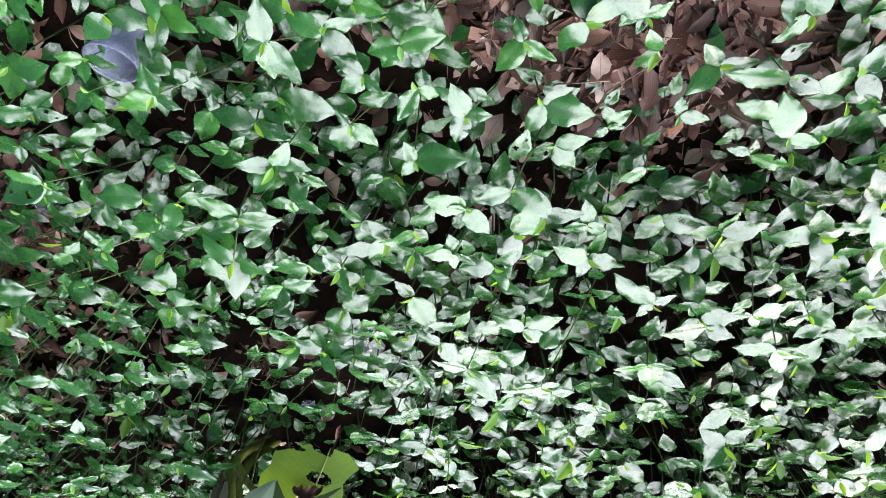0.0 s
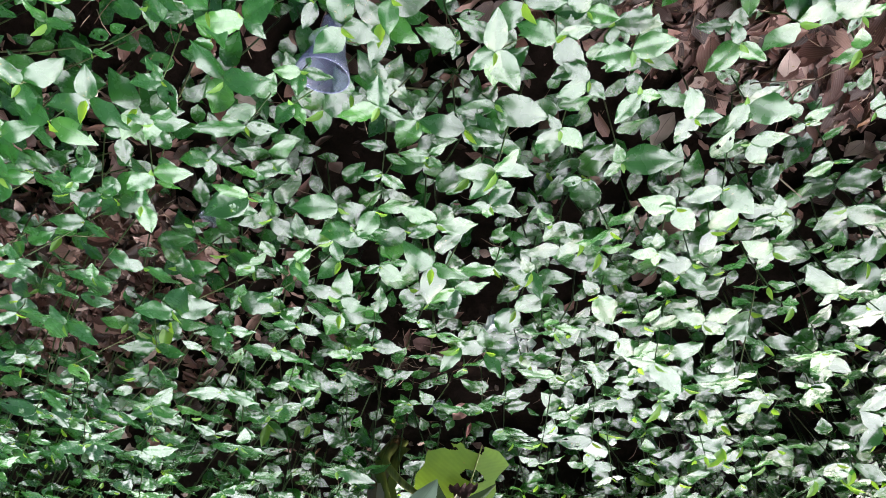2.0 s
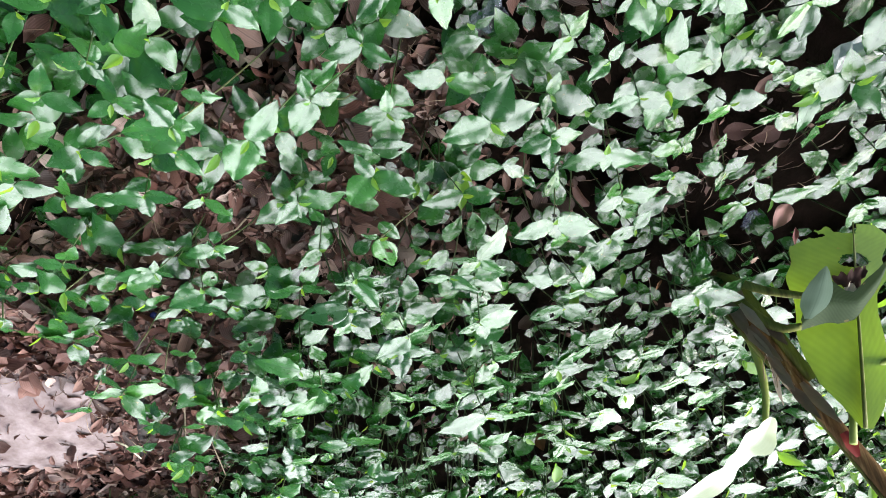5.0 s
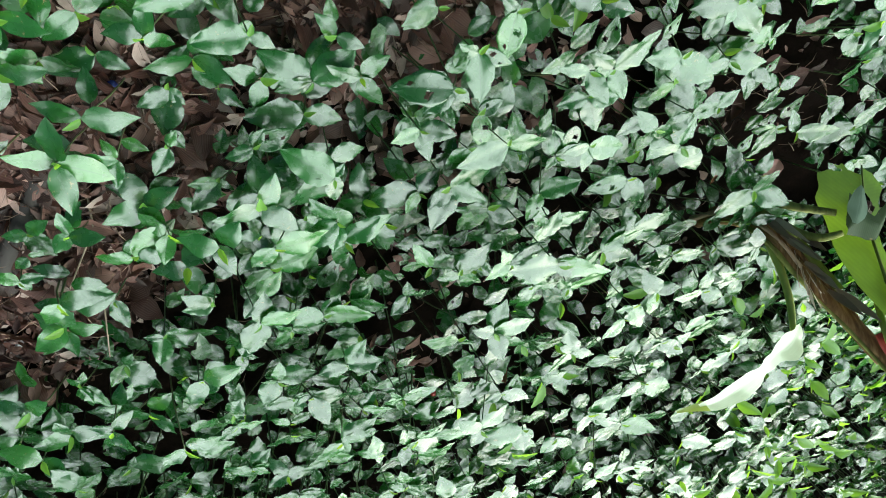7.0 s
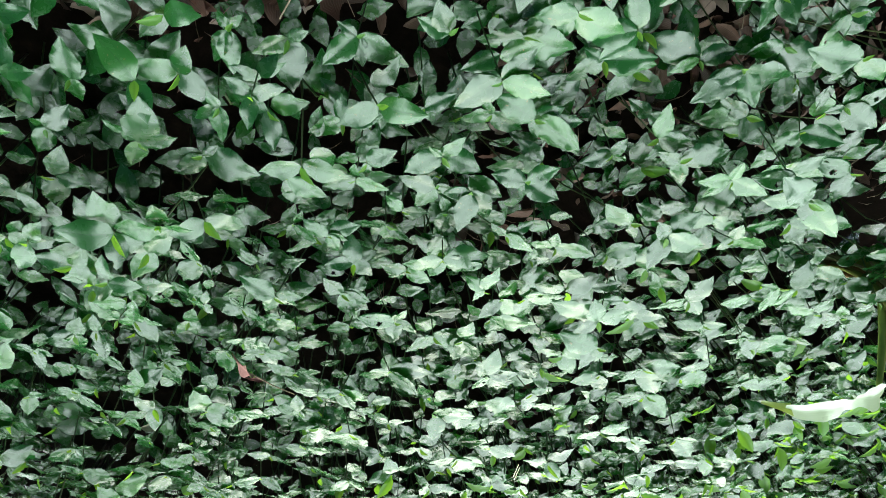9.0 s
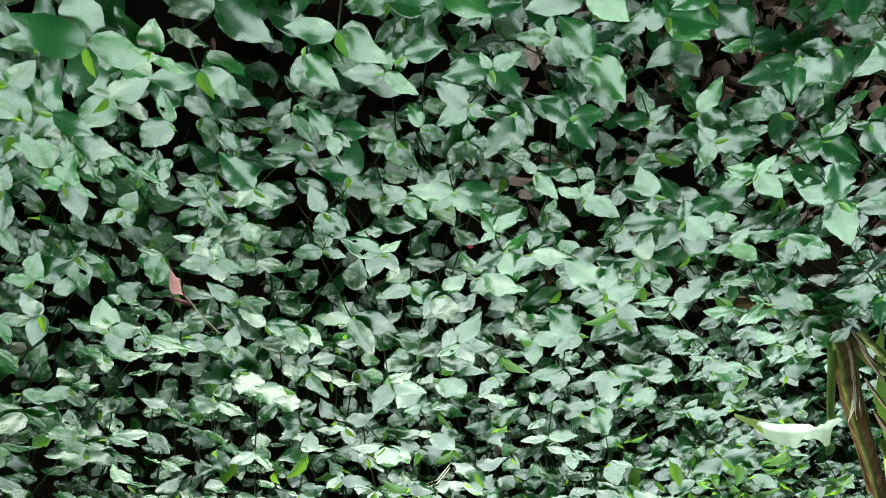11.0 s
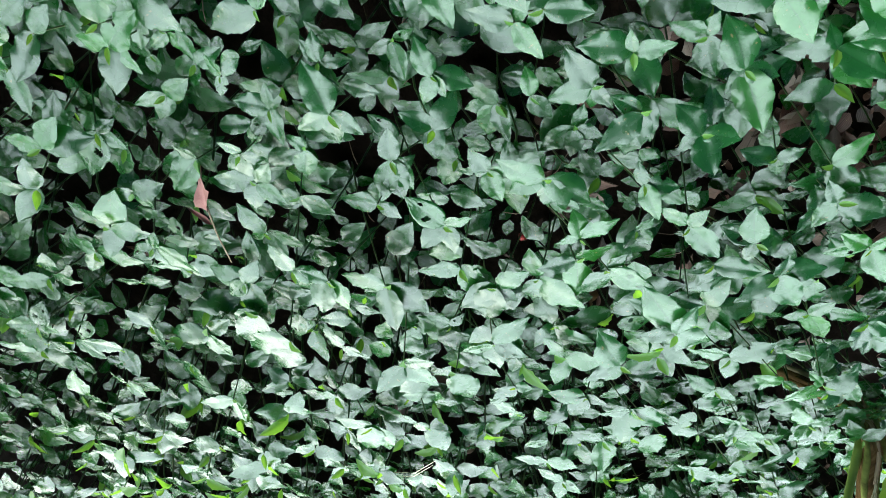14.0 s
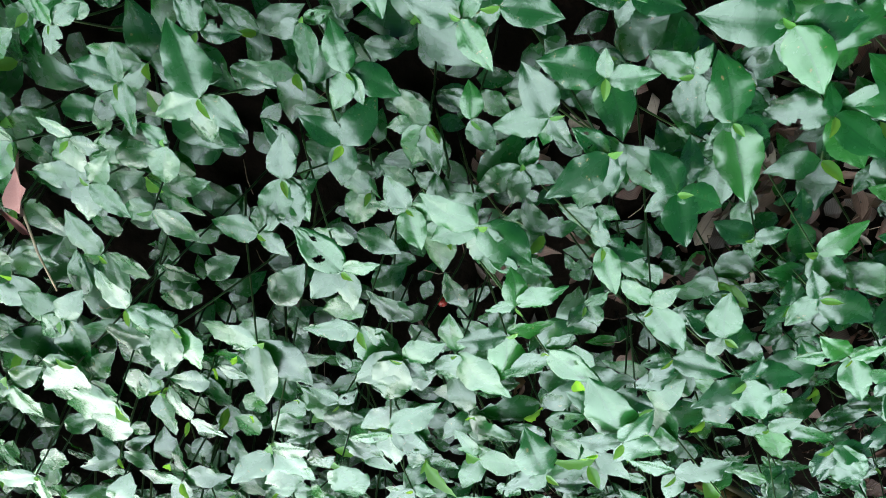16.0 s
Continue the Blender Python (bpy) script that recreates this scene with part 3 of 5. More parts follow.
for i in range(192):
    for j in range(120):
        q, u = steps[i], (j + 0.5) / 60 - 1
        x = u * (left[i] if u < 0 else right[i])
        ragged = noise.noise(Vector((x * 45, q * 1.6, 0.5))) + 0.4 * noise.noise(Vector((x * 160, q * 5, 2.5)))
        top = 11.3 + 0.9 * ragged - 1.1 * max(0.0, -x - 0.04) / 0.04
        if (q > top and x < 0.007 + 0.004 * ragged) or math.hypot((x + 0.001) / 0.024, (q - 8.75) / 0.62) < 1 + 0.4 * ragged:
            gone.add((i, j))
torn = part("leaf", mesh_from("leaf", *blade(fine, [(-0.93, 0.33, 0.06)] * 193, list(zip(left, right)), 121, -0.10, 0.0, 4, gone, 0.001), M_BIG), plant, label="torn yellow-green leaf lit from behind")
part("midrib", mesh_from("midrib", *tube([p + Vector((0, -0.003, 0.002)) for p in axis], [0.0030 - 0.00015 * k for k in range(13)], 6), None, M_RIB), torn)
# the part of it that has curled over
roll = smooth_path([(0.548, 1.202, 0.239), (0.525, 1.200, 0.225), (0.500, 1.198, 0.212), (0.482, 1.205, 0.212), (0.459, 1.214, 0.212), (0.430, 1.216, 0.192), (0.405, 1.214, 0.173), (0.383, 1.209, 0.151)], 15)
rise = [0.008, 0.018, 0.026, 0.034, 0.046, 0.036, 0.028, 0.020, 0.017, 0.017, 0.017, 0.015, 0.012, 0.008, 0.002]
fall = [0.008, 0.013, 0.020, 0.026, 0.030, 0.030, 0.029, 0.027, 0.024, 0.020, 0.018, 0.015, 0.012, 0.008, 0.002]
part("curled_flap", mesh_from("curled_flap", *blade(roll, [(0.28, 0.62, 0.73)] * 15, list(zip(rise, fall)), 9, -0.30, 0.0, 8, (), 0.05), M_FLAP), plant, label="curled dark green leaf flap")
kite = smooth_path([(0.541, 1.192, 0.240), (0.524, 1.184, 0.224), (0.505, 1.171, 0.203), (0.489, 1.160, 0.181)], 11)
part("turned_underside", mesh_from("turned_underside", *blade(kite, [(-0.93, 0.33, 0.06)] * 11, [0.005, 0.010, 0.015, 0.019, 0.021, 0.021, 0.019, 0.016, 0.012, 0.007, 0.001], 7, -0.15, 0.001, 18, (), 0.06), M_GREY), plant, label="grey-green underside of the folded leaf")
def scrap(points, side, widths, seed):
    """A small withered piece with a ragged outline."""
    path = smooth_path(points, 15)
    rng = random.Random(seed)
    half = [float(np.interp(k / 14 * (len(widths) - 1), range(len(widths)), widths)) for k in range(15)]
    return blade(path, [side] * 15, [(w * rng.uniform(0.5, 1.25), w * rng.uniform(0.5, 1.25)) for w in half], 9, 0.25, 0.003, seed)


part("dry_edge", mesh_from("dry_edge", *scrap([(0.468, 1.208, 0.158), (0.452, 1.214, 0.166), (0.436, 1.216, 0.164), (0.416, 1.212, 0.154)], (0.3, 0.6, 0.7), [0.004, 0.016, 0.019, 0.006], 9), M_BROWN), plant, label="dark red-brown withered leaf edge")
part("dry_edge", mesh_from("dry_edge", *scrap([(0.472, 1.212, 0.192), (0.459, 1.214, 0.188), (0.446, 1.214, 0.184)], (0.3, 0.6, 0.7), [0.006, 0.014, 0.005], 10), M_HUSK), plant, label="pinkish dry leaf edge")
# long leaves with the glare of the light put into a pale colour
stem_a = smooth_path([(0.598, 1.262, 0.150), (0.594, 1.296, 0.195), (0.600, 1.326, 0.238), (0.617, 1.350, 0.278)], 8)
part("petiole", mesh_from("petiole", *tube(stem_a, [0.0075, 0.007, 0.0066, 0.0062, 0.006, 0.0056, 0.005, 0.0045], 8), None, M_PETIOLE), plant, label="yellow-green petiole")
axis = smooth_path([(0.606, 1.342, 0.274), (0.632, 1.358, 0.295), (0.662, 1.376, 0.300), (0.700, 1.400, 0.313), (0.748, 1.431, 0.318), (0.797, 1.462, 0.298)], 13)
spread = [0.007, 0.017, 0.024, 0.024, 0.018, 0.015, 0.018, 0.021, 0.021, 0.017, 0.011, 0.006, 0.002]
fine = smooth_path(axis, 37)
spread = [float(np.interp(k / 3, range(13), spread)) * (1 + 0.08 * math.sin(k * 0.9)) for k in range(37)]
turn = [(0.62, -0.70, 0.12 - 0.40 * math.sin(k * 0.17) ** 2) for k in range(37)]
pale = part("leaf", mesh_from("leaf", *blade(fine[:33], turn[:33], spread[:33], 9, 0.22, 0.0015, 12), M_SUNLIT), plant, label="long wavy leaf, coloured pale for the bright light on it")
part("leaf_tip", mesh_from("leaf_tip", *blade(fine[31:], [(0.5, -0.5, -0.75)] * 6, spread[31:], 7, 0.3, 0.001, 13), M_UNLIT_TIP), pale, label="drooping leaf tip, coloured olive for its less lit face")
stem_b = smooth_path([(0.535, 1.318, 0.36), (0.495, 1.296, 0.285), (0.452, 1.285, 0.268), (0.400, 1.296, 0.266), (0.352, 1.306, 0.270)], 10)
part("petiole", mesh_from("petiole", *tube(stem_b, [0.0052 - 0.0002 * k for k in range(10)], 8), None, M_PETIOLE), plant, label="yellow-green petiole")
axis = smooth_path([(0.362, 1.308, 0.270), (0.300, 1.262, 0.274), (0.243, 1.205, 0.267), (0.165, 1.178, 0.238)], 15)
part("leaf", mesh_from("leaf", *blade(axis, [(0.62, -0.6, 0.3)] * 15, [0.004, 0.008, 0.011, 0.013, 0.014, 0.0145, 0.014, 0.013, 0.012, 0.0105, 0.009, 0.007, 0.005, 0.003, 0.001], 7, 0.3, 0.001, 13, (), 0.06), M_SUNLIT), plant, label="narrow leaf, coloured pale for the bright light on it")
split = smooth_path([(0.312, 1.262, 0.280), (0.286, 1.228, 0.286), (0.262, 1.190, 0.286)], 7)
part("leaf_shred", mesh_from("leaf_shred", *blade(split, [(0.62, -0.6, 0.3)] * 7, [0.001, 0.004, 0.005, 0.0045, 0.0035, 0.002, 0.0005], 3, 0.3, 0.0005, 14), M_SUNLIT), plant, label="split leaf strip, coloured pale for the bright light")

# ---- clumps added out of view, to shade parts of the ground cover ----
def shade_clump(x, y, leaves, reach, tall, seed):
    """An added clump of long-stalked broad leaves on one root, there to cast shade."""
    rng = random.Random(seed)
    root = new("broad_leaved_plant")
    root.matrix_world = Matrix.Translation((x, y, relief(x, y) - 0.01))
    tagged(root, "unseen clump of tall broad leaves added to block light", "plant", "broad-leaved plants")
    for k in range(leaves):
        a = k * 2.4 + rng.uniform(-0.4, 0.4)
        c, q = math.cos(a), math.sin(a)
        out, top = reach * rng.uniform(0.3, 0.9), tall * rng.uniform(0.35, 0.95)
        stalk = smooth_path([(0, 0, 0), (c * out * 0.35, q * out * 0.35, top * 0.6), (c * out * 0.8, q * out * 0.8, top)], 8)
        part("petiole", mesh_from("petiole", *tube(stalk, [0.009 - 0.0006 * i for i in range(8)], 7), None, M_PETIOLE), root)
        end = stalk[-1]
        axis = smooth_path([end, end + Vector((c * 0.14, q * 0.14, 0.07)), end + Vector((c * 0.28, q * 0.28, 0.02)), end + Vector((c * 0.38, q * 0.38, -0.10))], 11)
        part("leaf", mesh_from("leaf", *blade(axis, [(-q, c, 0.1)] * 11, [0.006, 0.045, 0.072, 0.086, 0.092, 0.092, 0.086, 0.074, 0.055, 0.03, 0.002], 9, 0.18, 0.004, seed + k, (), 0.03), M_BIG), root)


# both stand out of view and only block light
shade_clump(-0.52, 1.92, 10, 0.40, 0.80, 61)
shade_clump(1.20, 3.25, 28, 0.58, 1.30, 83)

# ---- litter of other kinds ----
M_PLASTIC, pn, pl, pp, po = nodes_of("clear_plastic")
pp.inputs["Base Color"].default_value = (0.50, 0.53, 0.66, 1)
pp.inputs["Roughness"].default_value = 0.12
clear = pn.new("ShaderNodeBsdfTransparent")
clear.inputs[0].default_value = (0.66, 0.68, 0.80, 1)
pm = pn.new("ShaderNodeMixShader")
pm.inputs[0].default_value = 0.22
pl.new(clear.outputs[0], pm.inputs[1])
pl.new(pp.outputs[0], pm.inputs[2])
pl.new(pm.outputs[0], po.inputs[0])
M_FOIL = plain_material("foil", [(0.3, (0.68, 0.65, 0.65)), (0.55, (0.85, 0.82, 0.83)), (0.75, (0.55, 0.50, 0.62))], 0.3, 18, 0.4, metal=0.2, use_random=False)
M_PINK = plain_material("pink_dry_leaf", [(0.2, (0.17, 0.055, 0.045)), (0.6, (0.33, 0.13, 0.115)), (1.0, (0.48, 0.26, 0.23))], 0.5, 60, 0.4)
M_WHITE = plain_material("white_scrap", [(0.2, (0.42, 0.29, 0.24)), (0.8, (0.68, 0.55, 0.50))], 0.5, 50, 0.3)
M_ORANGE = plain_material("orange_leaf", [(0.2, (0.09, 0.035, 0.012)), (0.8, (0.24, 0.10, 0.03))], 0.5, 60, 0.4)
M_TWIG = plain_material("twig", [(0.2, (0.10, 0.07, 0.045)), (0.8, (0.26, 0.20, 0.14))], 0.7, 80, 0.5)
M_BARK = plain_material("root_bark", [(0.2, (0.02, 0.016, 0.014)), (0.8, (0.06, 0.05, 0.045))], 0.8, 60, 0.8)
M_STRAW = plain_material("straw", [(0.2, (0.42, 0.38, 0.24)), (0.8, (0.62, 0.58, 0.42))], 0.5, 60, 0.3)
M_BLUE = plain_material("blue_plastic", [(0.3, (0.02, 0.03, 0.16)), (0.8, (0.05, 0.07, 0.32))], 0.15, 30, 0.1, use_random=False)


def lathe(profile, sides=28):
    v, f = [], []
    for r, z in profile:
        for k in range(sides):
            a = 2 * math.pi * k / sides
            v.append((r * math.cos(a), r * math.sin(a), z))
    for i in range(len(profile) - 1):
        for k in range(sides):
            q = (k + 1) % sides
            f.append((i * sides + k, i * sides + q, (i + 1) * sides + q, (i + 1) * sides + k))
    return v, f


# a clear flared cup, lying half sunk among the sprigs
cup = new("plastic_cup")
cup.matrix_world = Matrix.Translation((0.638, 0.416, 0.012)) @ Vector((0.06, 0.36, 0.66)).to_track_quat("Z", "Y").to_matrix().to_4x4() @ Matrix.Scale(1.18, 4)
tagged(cup, "clear flared plastic cup lying among green leaves", "cup")
body = part("cup_body", mesh_from("cup_body", *lathe([(0.0, 0.0), (0.013, 0.001), (0.015, 0.004), (0.0155, 0.02), (0.017, 0.035), (0.020, 0.050), (0.025, 0.063), (0.0285, 0.072), (0.0295, 0.080), (0.0287, 0.0795), (0.0277, 0.072), (0.024, 0.063), (0.019, 0.050), (0.016, 0.035), (0.0145, 0.02), (0.0, 0.003)]), None, M_PLASTIC), cup)
ring = [(0.0295 * math.cos(a), 0.0295 * math.sin(a), 0.080) for a in (2 * math.pi * k / 28 for k in range(29))]
part("rim", mesh_from("rim", *tube(ring, [0.0011] * 29, 5), None, M_PLASTIC), cup)


def crumpled(name, x, y, z, size, mat, label, category, seed, turn=0, flat=0.5, n=7):
    """A crumpled thin sheet."""
    rng = random.Random(seed)
    v, f, uv = [], [], []
    for i in range(n):
        for j in range(n):
            a, b = i / (n - 1) - 0.5, j / (n - 1) - 0.5
            v.append((a * size * (0.8 + 0.3 * rng.random()), b * size * (0.55 + 0.3 * rng.random()), size * flat * (rng.random() * 0.22 + 0.45 * noise.noise(Vector((a * 5 + seed, b * 5, 0))))))
            uv.append((i / (n - 1), j / (n - 1)))
    for i in range(n - 1):
        for j in range(n - 1):
            a = i * n + j
            f.append((a, a + n, a + n + 1, a + 1))
    ob = new(name, mesh_from(name, v, f, uv, mat, smooth=False))
    ob.matrix_world = pose(x, y, z, rng.uniform(-15, 15), rng.uniform(-15, 15), turn)
    return tagged(ob, label, category)


crumpled("foil_wrapper", 0.385, 0.936, 0.03, 0.075, M_FOIL, "crumpled shiny silver foil wrapper on leaf litter", "wrapper", 4, 35)
crumpled("foil_wrapper", 0.345, 1.005, 0.0, 0.055, M_FOIL, "small torn silver foil wrapper on leaf litter", "wrapper", 5, 80)
crumpled("plastic_wrapper", 0.858, 0.735, 0.015, 0.05, M_PLASTIC, "crumpled clear plastic wrapper under green leaves", "wrapper", 6, 10)
crumpled("plastic_wrapper", 0.502, 1.236, -0.055, 0.042, M_PLASTIC, "crumpled blue-grey clear plastic wrapper beside the broad-leaved stalk", "wrapper", 7, 50)
crumpled("foil_wrapper", 1.74, 1.47, -0.02, 0.03, M_FOIL, "small silver and purple wrapper scrap on brown leaves", "wrapper", 8, 15)
crumpled("paper_scrap", 0.972, 0.508, 0.070, 0.024, M_WHITE, "small pinkish white paper scrap caught on leaves", "paper", 9, 60)
crumpled("paper_scrap", 0.529, 1.252, 0.03, 0.014, M_WHITE, "tiny white scrap beside the broad-leaved stalk", "paper", 10, 20)


def bent_leaf(name, x, y, z, size, shape, mat, turn, rise, roll, label):
    ob = new(name, mesh_from(name, *shape, mat))
    ob.matrix_world = leaf_pose(x, y, z, turn, rise, roll, size)
    return tagged(ob, label, "dead leaf")


dry = [leaf_shape(random.Random(k), width=w, fold=fo, droop=d, wave=0.1, rows=9, cols=7) for k, (w, fo, d) in enumerate(((0.12, 1.1, 0.25), (0.09, 1.2, 0.4), (0.30, 0.4, -0.15), (0.28, 0.5, 0.3)))]
# pink dry leaf pair on a thin stalk
pink = new("dry_leaf_pair")
pink.matrix_world = Matrix.Identity(4)
tagged(pink, "pair of pink dried leaves on a thin stalk among green leaves", "dead leaf")
part("leaf", mesh_from("leaf", *dry[0], M_PINK), pink, leaf_pose(1.360, 1.941, 0.124, 339, 6, -25, 0.054))
part("leaf", mesh_from("leaf", *dry[1], M_PINK), pink, leaf_pose(1.339, 1.952, 0.117, 25, -8, 30, 0.033))
part("stalk", mesh_from("stalk", *tube([(1.366, 1.939, 0.124), (1.320, 1.957, 0.114), (1.270, 1.974, 0.099)], [0.0013, 0.0011, 0.0008], 5), None, M_HUSK), pink)
bent_leaf("dead_leaf", 0.548, 1.029, -0.03, 0.045, dry[2], M_BROWN, 172, 5, -20, "large curled dark brown dead leaf in shade")
bent_leaf("dead_leaf", 0.504, 1.055, -0.03, 0.06, dry[3], M_BROWN, 190, 10, 20, "dark red-brown dead leaf in shade")
bent_leaf("dead_leaf", 0.438, 1.214, -0.045, 0.05, dry[3], M_PINK, 60, 25, 30, "crumpled dull pink dead leaf beside the torn leaf")
bent_leaf("dead_leaf", 0.429, 1.266, -0.04, 0.034, dry[0], M_PINK, 80, 40, 10, "narrow pink-brown dead leaf beside the torn leaf")
bent_leaf("dead_leaf", -0.075, 0.545, 0.03, 0.040, dry[3], M_ORANGE, 250, 20, 50, "curled yellow-orange dead leaf on brown litter")
bent_leaf("dead_leaf", 0.705, 1.161, 0.125, 0.018, dry[0], M_ORANGE, 60, 30, 40, "small orange dead leaf caught on a sprig")
bent_leaf("dead_leaf", 0.967, 1.574, 0.02, 0.040, dry[2], M_ORANGE, 100, 60, 0, "upright brown dead leaf between green sprigs")
bent_leaf("dead_leaf", 1.413, 2.192, 0.07, 0.025, dry[3], M_HUSK, 30, 20, 40, "small tan dead leaf caught among green leaves")
berry = new("blue_bead", mesh_from("blue_bead", *lathe([(0.0, -0.007), (0.004, -0.0062), (0.0062, -0.0038), (0.0074, 0.0), (0.0062, 0.0038), (0.004, 0.0062), (0.0015, 0.0072), (0.0, 0.0068)], 16), None, M_BLUE))
berry.matrix_world = pose(1.545, 1.065, 0.0)
tagged(berry, "small shiny dark blue bead on brown leaves", "bead")
M_BERRY = plain_material("red_berry", [(0.3, (0.20, 0.012, 0.012)), (0.8, (0.38, 0.03, 0.025))], 0.3, 40, 0.2, use_random=False)
fruit = new("red_berry", mesh_from("red_berry", *lathe([(0.0, -0.006), (0.0035, -0.0052), (0.0055, -0.003), (0.0062, 0.0), (0.0055, 0.003), (0.0033, 0.005), (0.0012, 0.0054), (0.0, 0.0048)], 16), None, M_BERRY))
fruit.matrix_world = pose(1.08, 1.645, 0.0)
tagged(fruit, "small round red berry in the dark between green leaves", "berry")
for k, (x, y, z, dx, dy, dz, r) in enumerate(((1.787, 1.336, 0.0, -0.035, 0.05, 0.012, 0.0020), (0.10, 0.50, 0.02, -0.08, -0.05, 0.05, 0.0012), (0.02, 0.53, 0.0, -0.06, -0.11, 0.06, 0.0011), (1.60, 1.22, -0.01, 0.03, 0.14, 0.02, 0.0018), (1.62, 1.34, -0.01, -0.03, 0.12, 0.05, 0.0016), (1.30, 0.93, -0.01, 0.11, 0.03, 0.01, 0.0018), (0.06, 0.60, 0.02, -0.10, 0.04, 0.02, 0.0016), (0.74, 1.20, 0.02, 0.03, -0.09, 0.02, 0.0014))):
    p, d = Vector((x, y, z)), Vector((dx, dy, dz))
    side = Vector((-d.y, d.x, 0)) * 0.08
    ob = new("twig", mesh_from("twig", *tube([p, p + d * 0.33 + side, p + d * 0.66, p + d - side], [r, r * 0.95, r * 0.85, r * 0.6], 6), None, M_STRAW if k == 0 else M_TWIG))
    tagged(ob, "thin dry brown twig lying on the leaf litter", "twig")
for k in range(2):
    p = Vector((0.868 - 0.008 * k, 1.872 + 0.006 * k, 0.17))
    ob = new("dry_grass_blade", mesh_from("dry_grass_blade", *blade([p, p + Vector((-0.03, 0.045, -0.01)), p + Vector((-0.07, 0.10, -0.05))], [(0.8, 0.6, 0)] * 3, [0.0006, 0.0010, 0.0005], 3, 0.6, seed=k), M_STRAW))
    tagged(ob, "dry pale straw blade hanging over green leaves", "grass")
root = new("surface_root", mesh_from("surface_root", *tube(smooth_path([(1.60, 1.10, -0.04), (1.645, 1.18, -0.022), (1.70, 1.28, -0.02), (1.78, 1.42, -0.03), (1.86, 1.52, -0.05)], 14), [0.012, 0.014, 0.015, 0.015, 0.016, 0.016, 0.016, 0.015, 0.015, 0.014, 0.014, 0.013, 0.012, 0.01], 9), None, M_BARK))
tagged(root, "dark tree root half buried in dead leaves", "root")

# ---- ground cover: single sprigs ----
sprig(0.325, 0.364, 0.125, (309, 43), (168, 40), (9, 38))
sprig(0.288, 0.380, 0.107, (178, 56), (355, 34))
sprig(0.866, 0.386, 0.085, (5, 44), (171, 39), (180, 77), (202, 45))
sprig(0.269, 0.404, 0.137, (194, 54), (22, 44), (55, 43))
sprig(0.770, 0.408, 0.127, (33, 40), (300, 26))
sprig(0.914, 0.424, 0.138, (333, 29), (178, 26))
sprig(0.313, 0.443, 0.133, (327, 41), (133, 35), (45, 49))
sprig(0.250, 0.458, 0.132, (62, 48), (167, 33))
sprig(0.690, 0.504, 0.088, (48, 47), (108, 37))
sprig(0.338, 0.519, 0.111, (307, 28), (71, 60), (135, 48))
sprig(0.939, 0.565, 0.082, (77, 46), (327, 27))
sprig(0.128, 0.575, 0.153, (22, 52), (142, 60))
sprig(-0.054, 0.581, 0.056, (35, 41), (199, 26))
sprig(1.297, 0.594, 0.180, (340, 39), (94, 28))
sprig(0.183, 0.601, 0.161, (23, 39), (129, 50), (345, 56))
sprig(0.971, 0.636, 0.120, (28, 44), (219, 34))
sprig(-0.082, 0.639, 0.080, (168, 85), (63, 56))
sprig(0.496, 0.656, 0.136, (31, 45), (172, 59), (330, 60))
sprig(0.018, 0.650, 0.100, (23, 43), (147, 34), (280, 38))
sprig(0.797, 0.665, 0.096, (244, 26), (164, 38), (37, 52))
sprig(0.880, 0.727, 0.056, (39, 57), (194, 29))
sprig(0.585, 0.765, 0.090, (40, 34), (136, 47), (189, 48))
sprig(0.255, 0.776, 0.128, (115, 72), (312, 39))
sprig(-0.166, 0.788, 0.132, (6, 67), (163, 44))
sprig(1.286, 0.817, 0.132, (356, 29), (127, 44))
sprig(0.809, 0.822, 0.106, (244, 36), (63, 37), (144, 63))
sprig(0.090, 0.822, 0.130, (337, 54), (145, 50), (198, 59))
sprig(0.709, 0.838, 0.151, (13, 43), (152, 40))
sprig(0.066, 0.833, 0.230, (8, 55), (194, 27), (85, 48))
sprig(0.169, 0.855, 0.186, (337, 55), (133, 78))
sprig(0.213, 0.861, 0.131, (328, 46), (134, 59))
sprig(0.528, 0.872, 0.093, (325, 27), (139, 34))
sprig(1.313, 0.896, 0.127, (355, 41), (160, 34), (96, 28))
sprig(0.496, 0.898, 0.092, (151, 53), (9, 26))
sprig(-0.113, 0.894, 0.117, (6, 50), (157, 60), (114, 92))
sprig(0.246, 0.898, 0.147, (341, 26), (111, 64))
sprig(0.869, 0.903, 0.147, (306, 39), (121, 26))
sprig(1.076, 0.927, 0.166, (88, 63), (321, 26))
sprig(1.165, 0.929, 0.149, (25, 47))
sprig(0.356, 0.932, 0.098, (191, 58), (40, 39), (112, 44))
sprig(-0.029, 0.947, 0.150, (20, 37), (162, 30), (115, 49))
sprig(0.508, 0.958, 0.082, (353, 40), (122, 47))
sprig(0.297, 0.959, 0.116, (352, 65), (99, 50))
sprig(1.125, 0.969, 0.191, (333, 29), (101, 63), (164, 43))
sprig(1.374, 0.974, 0.109, (10, 65), (152, 32))
sprig(1.151, 1.010, 0.192, (1, 78), (141, 28), (44, 46))
sprig(0.828, 1.017, 0.141, (51, 41), (212, 38), (138, 51))
sprig(1.555, 1.021, 0.018, (20, 65), (152, 41))
sprig(0.969, 1.025, 0.173, (18, 43), (181, 46), (119, 62), (232, 27))
sprig(0.266, 1.036, 0.134, (0, 39), (252, 63))
sprig(1.112, 1.046, 0.175, (108, 52), (210, 36))
sprig(1.142, 1.051, 0.127, (114, 34), (188, 35), (50, 37))
sprig(1.474, 1.055, 0.046, (33, 46), (129, 28), (77, 71))
